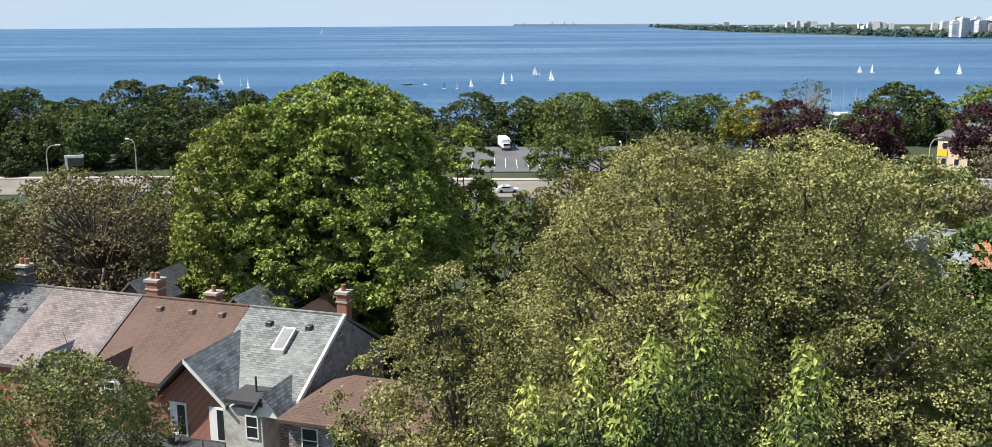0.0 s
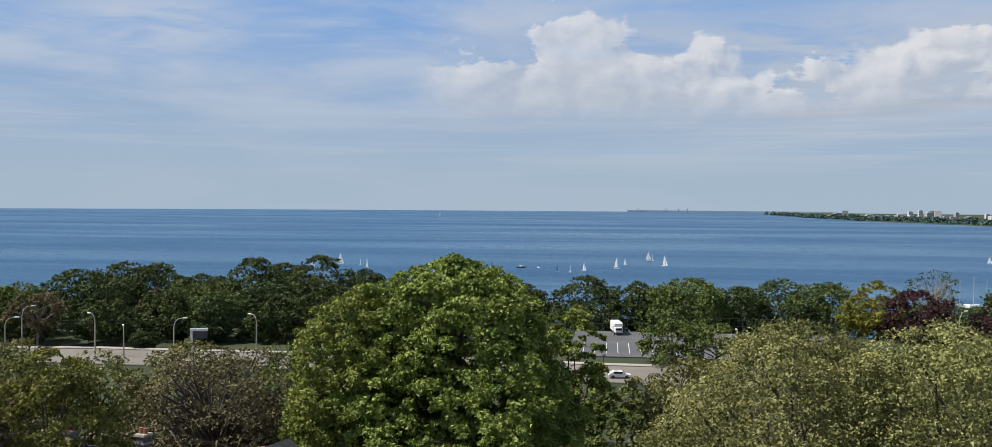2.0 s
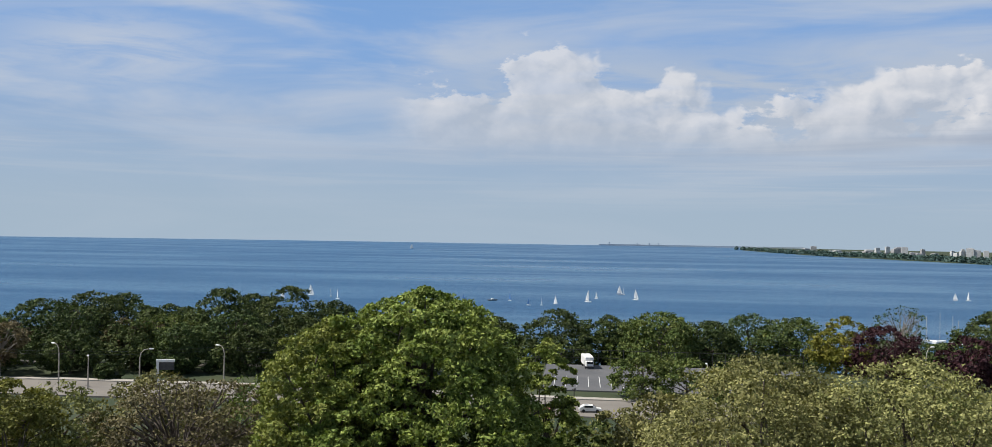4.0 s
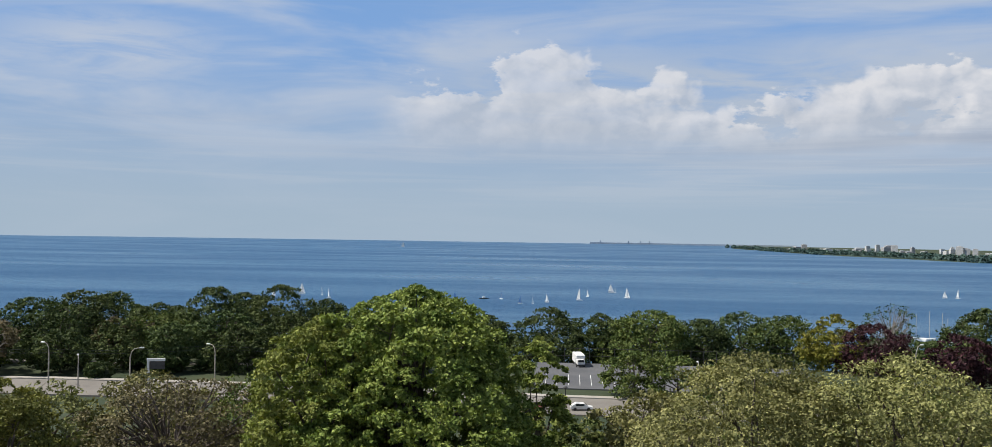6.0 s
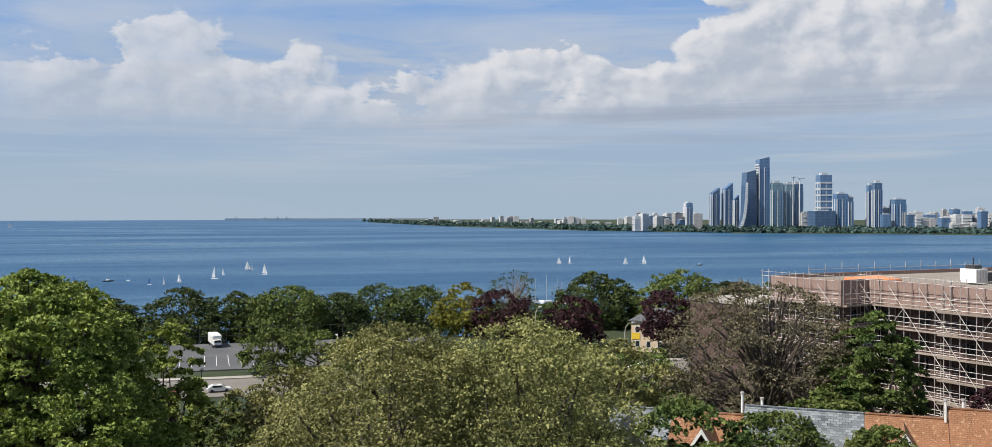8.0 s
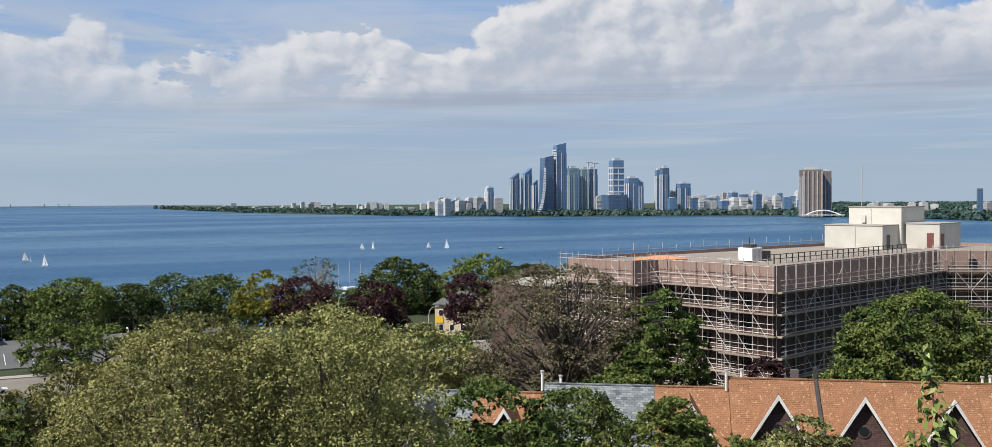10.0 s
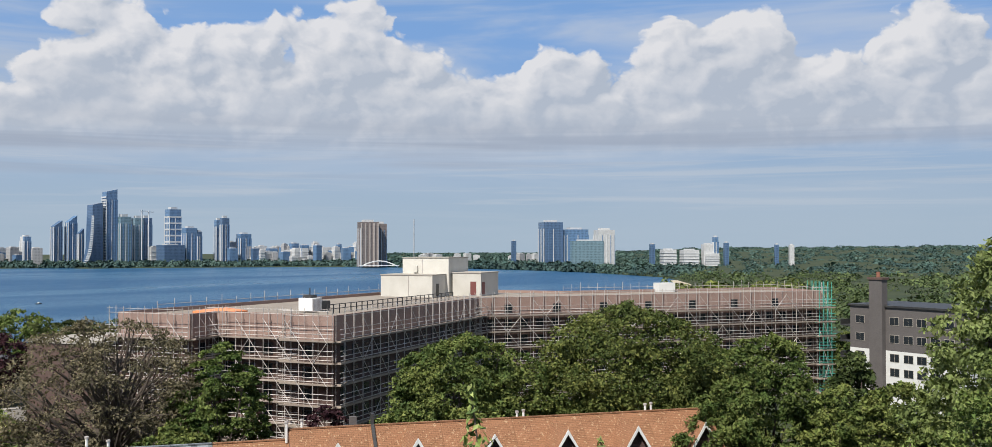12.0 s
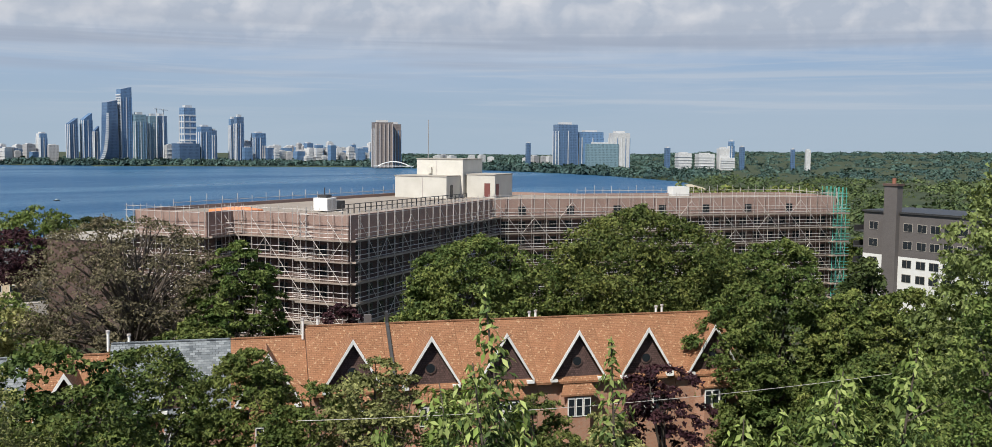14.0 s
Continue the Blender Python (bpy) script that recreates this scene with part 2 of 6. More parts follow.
M["dark_metal"] = worn("dark_metal", (0.03, 0.03, 0.032), (0.06, 0.06, 0.06), 1.0, 9.0, 0.5)
M["galv"] = worn("galvanised_tube", (0.46, 0.42, 0.40), (0.62, 0.58, 0.55), 1.0, 9.0, 0.5, 0.05, 0.25)
M["board"] = worn("scaffold_board", (0.27, 0.215, 0.18), (0.38, 0.32, 0.27), 0.5, 6.0, 0.8)
M["green_tube"] = worn("green_netting", (0.05, 0.30, 0.24), (0.10, 0.42, 0.34), 0.8, 8.0, 0.7)
M["glass"] = mat("window_glass", 0.08)[0]
M["glass"].node_tree.nodes["Principled BSDF"].inputs["Base Color"].default_value = c4(0.02, 0.025, 0.03)
M["vent_brown"] = worn("brown_vent_metal", (0.14, 0.10, 0.085), (0.19, 0.14, 0.12), 0.8, 6.0, 0.6)
M["skylight"] = worn("frosted_skylight", (0.22, 0.235, 0.25), (0.29, 0.305, 0.32), 0.8, 4.0, 0.25, 0.0)
M["red_brick"] = bricks("red_brick", (0.36, 0.095, 0.045), (0.27, 0.075, 0.04), (0.30, 0.24, 0.20))
M["dark_brick"] = bricks("dark_brick", (0.10, 0.075, 0.07), (0.15, 0.10, 0.09), (0.12, 0.10, 0.10))
M["brown_brick"] = bricks("brown_brick", (0.115, 0.062, 0.050), (0.085, 0.050, 0.042), (0.12, 0.09, 0.08))
M["pink_brick"] = bricks("pink_brick", (0.33, 0.205, 0.170), (0.27, 0.170, 0.142), (0.31, 0.25, 0.22))
M["grey_brick"] = bricks("grey_brick", (0.13, 0.115, 0.11), (0.10, 0.09, 0.088), (0.12, 0.11, 0.11))
M["orange_brick"] = bricks("orange_brick", (0.42, 0.20, 0.12), (0.34, 0.15, 0.09), (0.36, 0.28, 0.22))
M["roof_grey"] = shingles("grey_shingles", (0.120, 0.132, 0.132), (0.185, 0.198, 0.195))
M["roof_brown"] = shingles("brown_shingles", (0.118, 0.070, 0.054), (0.100, 0.060, 0.047))
M["roof_pink"] = shingles("pinkish_shingles", (0.142, 0.117, 0.116), (0.195, 0.165, 0.164))
M["roof_dark"] = shingles("charcoal_shingles", (0.085, 0.09, 0.10), (0.12, 0.125, 0.135))
M["roof_slate"] = shingles("slate_blue_shingles", (0.085, 0.102, 0.118), (0.20, 0.22, 0.235), 0.24, 0.46)
M["roof_orange"] = shingles("tan_orange_shingles", (0.30, 0.140, 0.068), (0.24, 0.115, 0.060), spots=(0.44, 0.30, 0.18))
M["end_wall"] = shingles("mottled_stone_cladding", (0.20, 0.165, 0.17), (0.36, 0.315, 0.32), 0.20, 0.34)
M["siding"] = shingles("purple_brown_shakes", (0.075, 0.045, 0.042), (0.11, 0.065, 0.058), 0.18, 0.22)
M["flat_roof"] = worn("roofing_felt", (0.035, 0.037, 0.042), (0.06, 0.062, 0.07), 0.5, 8.0, 0.85)
M["gravel"] = worn("roof_gravel", (0.27, 0.23, 0.195), (0.36, 0.315, 0.27), 0.15, 6.0, 0.95)
M["tarp"] = worn("orange_tarp", (0.75, 0.22, 0.08), (0.85, 0.34, 0.16), 0.6, 5.0, 0.6)
M["bark"] = worn("bark", (0.055, 0.042, 0.033), (0.12, 0.098, 0.08), 0.9, 7.0, 0.95, 0.5)
M["pale_bark"] = worn("pale_bark", (0.20, 0.175, 0.15), (0.32, 0.29, 0.25), 0.9, 7.0, 0.95, 0.5)
M["terracotta"] = worn("terracotta", (0.26, 0.105, 0.068), (0.33, 0.15, 0.10), 1.0, 9.0, 0.8)
M["red_paint"] = worn("red_car_paint", (0.38, 0.03, 0.035), (0.42, 0.04, 0.04), 0.5, 5.0, 0.3, 0.0)
M["rubber"] = worn("rubber", (0.015, 0.015, 0.015), (0.03, 0.03, 0.03), 1.0, 9.0, 0.9)
M["red_door"] = worn("dull_red_door", (0.16, 0.05, 0.045), (0.20, 0.07, 0.06), 0.8, 8.0, 0.6)
M["yellow_wall"] = worn("yellow_render", (0.58, 0.45, 0.32), (0.68, 0.55, 0.41), 0.3, 6.0, 0.85)
M["sail"] = worn("white_sailcloth", (0.84, 0.84, 0.83), (0.90, 0.90, 0.89), 0.3, 3.0, 0.6, 0.0)
M["blue_sail"] = worn("blue_sailcloth", (0.08, 0.20, 0.45), (0.12, 0.26, 0.52), 0.3, 3.0, 0.6, 0.0)
M["yellow_sign"] = worn("yellow_sign", (0.80, 0.52, 0.03), (0.85, 0.58, 0.05), 0.5, 5.0, 0.6)
M["sand"] = worn("sand", (0.42, 0.36, 0.27), (0.52, 0.46, 0.36), 0.05, 1.0, 0.95)
for k in ("sail", "blue_sail"):
    nt = M[k].node_tree
    tr_, mx_ = nt.nodes.new("ShaderNodeBsdfTranslucent"), nt.nodes.new("ShaderNodeMixShader")
    tr_.inputs[0].default_value = c4(0.88, 0.88, 0.87) if k == "sail" else c4(0.12, 0.28, 0.55)
    mx_.inputs[0].default_value = 0.45
    nt.links.new(nt.nodes["Principled BSDF"].outputs[0], mx_.inputs[1])
    nt.links.new(tr_.outputs[0], mx_.inputs[2])
    nt.links.new(mx_.outputs[0], nt.nodes["Material Output"].inputs[0])
# foliage
M["maple_leaf"] = leaves("maple_leaves", (0.160, 0.208, 0.050), (0.290, 0.322, 0.088), (0.076, 0.118, 0.022), 0.16)
M["locust_leaf"] = leaves("locust_leaves", (0.158, 0.165, 0.060), (0.300, 0.294, 0.120), (0.066, 0.074, 0.027), 0.15)
M["dark_leaf"] = leaves("deep_green_leaves", (0.070, 0.100, 0.028), (0.145, 0.160, 0.046), (0.026, 0.052, 0.015), 0.12)
M["park_leaf"] = leaves("park_leaves", (0.047, 0.070, 0.024), (0.100, 0.124, 0.042), (0.018, 0.034, 0.011), 0.10)
M["mid_leaf"] = leaves("mid_green_leaves", (0.092, 0.128, 0.034), (0.164, 0.182, 0.055), (0.041, 0.074, 0.019), 0.14)
M["olive_leaf"] = leaves("olive_brown_leaves", (0.104, 0.088, 0.046), (0.165, 0.138, 0.076), (0.058, 0.050, 0.030), 0.12)
M["rust_leaf"] = leaves("rusty_thin_leaves", (0.108, 0.096, 0.058), (0.172, 0.150, 0.094), (0.072, 0.068, 0.042), 0.12)
M["purple_leaf"] = leaves("purple_leaves", (0.038, 0.016, 0.022), (0.066, 0.028, 0.032), (0.024, 0.012, 0.017), 0.15)
M["yellow_leaf"] = leaves("yellow_green_leaves", (0.152, 0.152, 0.027), (0.228, 0.204, 0.043), (0.089, 0.101, 0.018), 0.18)
M["elm_leaf"] = leaves("yellowish_green_leaves", (0.150, 0.160, 0.038), (0.250, 0.245, 0.066), (0.078, 0.088, 0.024), 0.15)
M["bright_leaf"] = leaves("young_bright_leaves", (0.140, 0.195, 0.044), (0.30, 0.34, 0.13), (0.080, 0.120, 0.028), 0.22)
M["fresh_leaf"] = leaves("fresh_yellow_green_leaves", (0.190, 0.250, 0.050), (0.42, 0.45, 0.16), (0.110, 0.160, 0.034), 0.25)
M["young_leaf"] = leaves("grown_young_leaves", (0.048, 0.082, 0.024), (0.092, 0.128, 0.042), (0.024, 0.042, 0.014), 0.16, 0.9)
M["willow_leaf"] = leaves("pale_green_leaves", (0.136, 0.180, 0.060), (0.205, 0.245, 0.096), (0.080, 0.116, 0.038), 0.22)
M["wood_leaf"] = leaves("inland_woods", (0.044, 0.074, 0.030), (0.098, 0.130, 0.052), (0.018, 0.034, 0.018), 0.1, 0.03)
# leaf greens shifted to blue: distance haze is put into the colour
M["far_leaf"] = leaves("haze_tinted_woods", (0.036, 0.068, 0.058), (0.068, 0.106, 0.090), (0.024, 0.048, 0.050), 0.1, 0.011)


# ---- mesh helpers ----
def link_bm(name, bm, material, parent=None, label=""):
    me = bpy.data.meshes.new(name)
    uv_box(bm)
    bm.to_mesh(me)
    bm.free()
    for m in material if isinstance(material, (list, tuple)) else [material]:
        me.materials.append(m)
    ob = new(name, me)
    if parent:
        ob.parent = parent
    if label:
        ob["label"] = label
    return ob


def uv_box(bm):
    """UVs in metres: along the face's level direction, and up its slope."""
    uv = bm.loops.layers.uv.verify()
    for f in bm.faces:
        n = f.normal if f.normal.length > 0.5 else Vector((0, 0, 1))
        a = Vector((-n.y, n.x, 0.0))
        a = a.normalized() if a.length > 0.05 else Vector((1, 0, 0))
        b = n.cross(a)
        for l in f.loops:
            l[uv].uv = (l.vert.co.dot(a), l.vert.co.dot(b))


def part(name, bm, material, parent, label=""):
    bm.normal_update()
    return link_bm(name, bm, material, parent, label)


def thing(name, m, label, category, group="", kind=""):
    ob = new(name)
    ob.matrix_world = m
    ob.empty_display_size = 0.1
    return tagged(ob, label, category, group, kind)


def box(bm, x0, x1, y0, y1, z0, z1, bevel=0.0):
    vs = [bm.verts.new((x, y, z)) for z in (z0, z1) for y in (y0, y1) for x in (x0, x1)]
    faces = [bm.faces.new([vs[i] for i in q]) for q in ((0, 2, 3, 1), (4, 5, 7, 6), (0, 1, 5, 4), (2, 6, 7, 3), (0, 4, 6, 2), (1, 3, 7, 5))]
    bm.normal_update()
    if bevel:
        es = {e for f in faces for e in f.edges}
        bmesh.ops.bevel(bm, geom=list(es), offset=bevel, segments=1, affect="EDGES")
    return bm


def boxes(*bs, bevel=0.0):
    bm = bmesh.new()
    for b in bs:
        box(bm, *b, bevel=bevel)
    return bm


def prism(bm, pts, z0, z1):
    """An upright prism over a plan polygon (counter-clockwise)."""
    lo = [bm.verts.new((x, y, z0)) for x, y in pts]
    hi = [bm.verts.new((x, y, z1)) for x, y in pts]
    n = len(pts)
    for i in range(n):
        j = (i + 1) % n
        bm.faces.new((lo[i], lo[j], hi[j], hi[i]))
    bm.faces.new(hi)
    bm.faces.new(lo[::-1])
    bm.normal_update()
    return bm


def slab(bm, quad, thick):
    """A sloping plate: four corners (counter-clockwise from above) and a thickness downwards."""
    hi = [bm.verts.new(p) for p in quad]
    lo = [bm.verts.new((p[0], p[1], p[2] - thick)) for p in quad]
    n = len(quad)
    bm.faces.new(hi)
    bm.faces.new(lo[::-1])
    for i in range(n):
        j = (i + 1) % n
        bm.faces.new((lo[i], lo[j], hi[j], hi[i]))
    bm.normal_update()
    return bm


def extrude_face(bm, pts, off):
    """A plate from a planar polygon pts, pushed by off."""
    a = [bm.verts.new(p) for p in pts]
    b = [bm.verts.new(Vector(p) + Vector(off)) for p in pts]
    n = len(pts)
    bm.faces.new(a)
    bm.faces.new(b[::-1])
    for i in range(n):
        j = (i + 1) % n
        bm.faces.new((b[i], b[j], a[j], a[i]))
    bmesh.ops.recalc_face_normals(bm, faces=bm.faces)
    return bm


def tube(bm, path, radii, sides=6):
    """A tapered tube along a path."""
    rings = []
    for i, p in enumerate(path):
        d = (Vector(path[min(i + 1, len(path) - 1)]) - Vector(path[max(i - 1, 0)])).normalized()
        a = d.orthogonal().normalized()
        b = d.cross(a)
        rings.append([bm.verts.new(Vector(p) + (a * math.cos(k * math.tau / sides) + b * math.sin(k * math.tau / sides)) * radii[i]) for k in range(sides)])
    for r, s in zip(rings, rings[1:]):
        # match the rings' start corners
        k0 = min(range(sides), key=lambda k: (s[k].co - r[0].co).length)
        s = s[k0:] + s[:k0]
        rings[rings.index(s[-k0:] + s[:-k0] if k0 else s)] = s
        for k in range(sides):
            bm.faces.new((r[k], r[(k + 1) % sides], s[(k + 1) % sides], s[k]))
    bm.faces.new(rings[0][::-1])
    bm.faces.new(rings[-1])
    return bm


def rod(p, q, r, sides=6):
    bm = bmesh.new()
    tube(bm, [p, q], [r, r], sides)
    bm.normal_update()
    return bm


def mesh_arrays(name, verts, faces_flat, per):
    me = bpy.data.meshes.new(name)
    nf = len(faces_flat) // per
    me.vertices.add(len(verts))
    me.vertices.foreach_set("co", np.ascontiguousarray(verts, dtype=np.float32).ravel())
    me.loops.add(len(faces_flat))
    me.loops.foreach_set("vertex_index", np.ascontiguousarray(faces_flat, dtype=np.int32))
    me.polygons.add(nf)
    me.polygons.foreach_set("loop_start", np.arange(nf, dtype=np.int32) * per)
    me.update(calc_edges=True)
    return me


def leaf_mesh(name, cen, nor, size, rng, aspect=0.62, fold=0.22, droop=0.0, folded=False):
    """Folded leaves: one per centre, facing nor, of the given lengths."""
    n = len(cen)
    nor = nor / (np.linalg.norm(nor, axis=1, keepdims=True) + 1e-9)
    r = rng.normal(size=(n, 3))
    r[:, 2] -= droop
    a = r - nor * np.sum(r * nor, axis=1, keepdims=True)
    a /= np.linalg.norm(a, axis=1, keepdims=True) + 1e-9
    b = np.cross(nor, a)
    s = size[:, None]
    if not folded:
        v = np.empty((n, 3, 3))
        v[:, 0] = cen - a * s * 0.42 - b * s * 0.5 * aspect
        v[:, 1] = cen - a * s * 0.42 + b * s * 0.5 * aspect
        v[:, 2] = cen + a * s * 0.58
        return mesh_arrays(name, v.reshape(-1, 3), np.arange(3 * n), 3)
    v = np.empty((n, 4, 3))
    v[:, 0] = cen - a * s * 0.5
    v[:, 1] = cen - b * s * 0.5 * aspect + nor * s * fold - a * s * 0.06
    v[:, 2] = cen + a * s * 0.5
    v[:, 3] = cen + b * s * 0.5 * aspect + nor * s * fold - a * s * 0.06
    base = np.arange(n)[:, None] * 4
    f = np.concatenate([base + np.array([[0, 2, 1]]), base + np.array([[0, 3, 2]])], axis=1)
    return mesh_arrays(name, v.reshape(-1, 3), f.ravel(), 3)


PROFILES = {
    "round": lambda u: np.sqrt(np.clip(1 - (2 * u - 0.92) ** 2 * 0.92, 0, 1)),
    "dome": lambda u: np.sqrt(np.clip(1 - u ** 2.2, 0, 1)) * (0.72 + 0.28 * np.minimum(u * 4, 1)),
    "cone": lambda u: np.clip(1.04 - u, 0, 1) ** 0.75 * (0.6 + 0.4 * np.minimum(u * 5, 1)),
    "vase": lambda u: np.sqrt(np.clip(1 - (1.75 * u - 1.05) ** 2 * 0.9, 0, 1)) * (0.35 + 0.65 * np.minimum(u * 1.8, 1)),
    "spread": lambda u: np.sqrt(np.clip(1 - (u - 0.30) ** 2 / 0.52, 0, 1)),
}


def tree_meshes(seed, height, width, low, clumps, count, leaf, profile="round", spray=1.0, droop=0.0, thin=0.0, limbs=14, leafy=1.0):
    """Trunk, limbs and crown of a tree with its foot at the origin. low: where the crown begins, as a share of the height."""
    rng = np.random.default_rng(seed)
    z0, z1 = low * height, height
    u = rng.random(clumps * 2) ** 0.85
    ph = rng.random(clumps * 2) * math.tau
    keep = rng.random(clumps * 2) < 0.25 + 0.75 * PROFILES[profile](u)
    u, ph = u[keep][:clumps], ph[keep][:clumps]
    k = len(u)
    lobes = 1 + 0.16 * np.sin(ph * 3 + seed) + 0.10 * np.sin(ph * 5 + seed * 2 + u * 6) + 0.10 * np.sin(u * 9 + seed)
    rad = PROFILES[profile](u) * width / 2 * lobes
    rr = np.where(rng.random(k) < 0.78, 0.64 + 0.36 * rng.random(k), np.sqrt(rng.random(k)) * 0.7) * rad
    cr = width * (0.055 + 0.06 * rng.random(k)) * spray * (0.75 + 0.35 * (1 - u))
    cz = z0 + u * (z1 - z0) - cr * 0.32
    cc = np.stack([np.cos(ph) * rr, np.sin(ph) * rr, cz], 1)
    # leaves round the clumps
    which = rng.choice(k, size=count, p=cr ** 2 / np.sum(cr ** 2))
    twigs = 20
    td = rng.normal(size=(k, twigs, 3))
    td /= np.linalg.norm(td, axis=2, keepdims=True)
    out = cc * np.array([1, 1, 0]) / (width / 2)
    out[:, 2] = (cz - (z0 + z1) / 2) / max(z1 - z0, 1)
    flip = np.sum(td * (out[:, None, :] + np.array([0, 0, 0.35])), axis=2) < -0.25
    td[flip] *= -1
    tl = 0.75 + 0.55 * rng.random((k, twigs))
    pick = rng.integers(0, twigs, count)
    d = td[which, pick]
    shell = (1.05 - 0.62 * rng.random(count) ** (1.9 - 0.5 * min(thin, 1.0))) * tl[which, pick]
    pos = cc[which] + d * (cr[which] * shell)[:, None] * np.array([1.2, 1.2, 0.72])
    pos += rng.normal(size=(count, 3)) * (cr[which] * 0.15)[:, None] * np.array([1.1, 1.1, 0.55])
    pos[:, 2] -= cr[which] * 0.22 * shell ** 2
    nor = d * 0.6 + np.array([0, 0, 0.42]) + rng.normal(size=(count, 3)) * 0.72
    size = leaf * (0.65 + 0.7 * rng.random(count))
    crown = leaf_mesh("crown", pos, nor, size, rng, aspect=0.72, droop=droop)
    # trunk and limbs
    bm = bmesh.new()
    tr = max(0.012 * height + 0.012 * width, 0.06)
    bend = rng.normal(size=2) * 0.02 * height
    th = height * (low + (0.62 - low * 0.45) * 0.75)
    path = [(bend[0] * (q / 5) ** 2, bend[1] * (q / 5) ** 2, th * q / 5 - (0.4 if q == 0 else 0)) for q in range(6)]
    tube(bm, path, [tr * (1.25 if q == 0 else 1.0 - 0.14 * q) for q in range(6)], 7)
    order = rng.permutation(k)[:limbs]
    bl = bmesh.new()
    for i in order:
        c = cc[i]
        s = min(max(0.30, (c[2] / th) * (0.35 + 0.3 * rng.random())), 0.97)
        st = Vector((bend[0] * s ** 2, bend[1] * s ** 2, th * s))
        e = Vector(c)
        mid = st.lerp(e, 0.5) + Vector((0, 0, (e - st).length * 0.10)) + Vector(rng.normal(size=3)) * (e - st).length * 0.06
        r0 = tr * (0.5 + 0.2 * rng.random()) * (1 - 0.45 * s)
        tube(bl, [st, st.lerp(mid, 0.55), mid, mid.lerp(e, 0.6), e], [r0, r0 * 0.8, r0 * 0.6, r0 * 0.4, r0 * 0.15], 5)
        for _ in range(3):
            f = mid.lerp(e, rng.random() * 0.7)
            g = f + Vector(rng.normal(size=3)) * cr[i] * 1.0 + Vector((0, 0, cr[i] * 0.7))
            tube(bl, [f, f.lerp(g, 0.5) + Vector(rng.normal(size=3)) * 0.05 * cr[i], g], [r0 * 0.3, r0 * 0.2, r0 * 0.06], 4)
    return bm, bl, crown


def make_tree(name, label, at, mesh_args, leaf_mat, bark, group="", category="tree", turn=0.0):
    x, y, z = at
    t = thing(name, pose(x, y, z, 0, 0, turn), label, category, group)
    bm, bl, crown = tree_meshes(**mesh_args)
    part("trunk", bm, bark, t)
    part("limb_work", bl, bark, t)
    if crown:
        crown.materials.append(leaf_mat)
        c = new("crown", crown)
        c.parent = t
    return t


# ---- ground and lake ----
COAST = [(-4900, 900), (-1800, 470), (-500, 345), (-100, 330), (150, 332), (330, 322), (520, 290), (640, 315), (757, 386), (993, 474), (1212, 617), (1400, 880), (1494, 1180), (1408, 1484), (1046, 1740), (824, 2040), (660, 2750), (600, 3900), (760, 4900)]


def land_z(x, y, inside, dist):
    """Height of the ground: a terrace that falls to the lake, hills far to the west."""
    near = np.interp(y, [110, 185, 270, 325], [0.0, -5.0, -5.5, -13.0])
    far = np.hypot(x, y)
    hills = -13.5 + np.interp(far, [700, 1500, 3500], [0, 10, 34]) * np.interp(np.degrees(np.arctan2(x, y)), [40, 58, 66, 80], [0.0, 0.15, 0.8, 1.0])
    w = np.clip((far - 300) / 300, 0, 1)
    z = near * (1 - w) + hills * w
    z = np.where(y < 60, np.where(far < 420, near, z), z)
    return np.where(inside, np.minimum(z, -14.2 + dist * 0.45), -15.0 - np.minimum(dist * 0.3, 6.0))


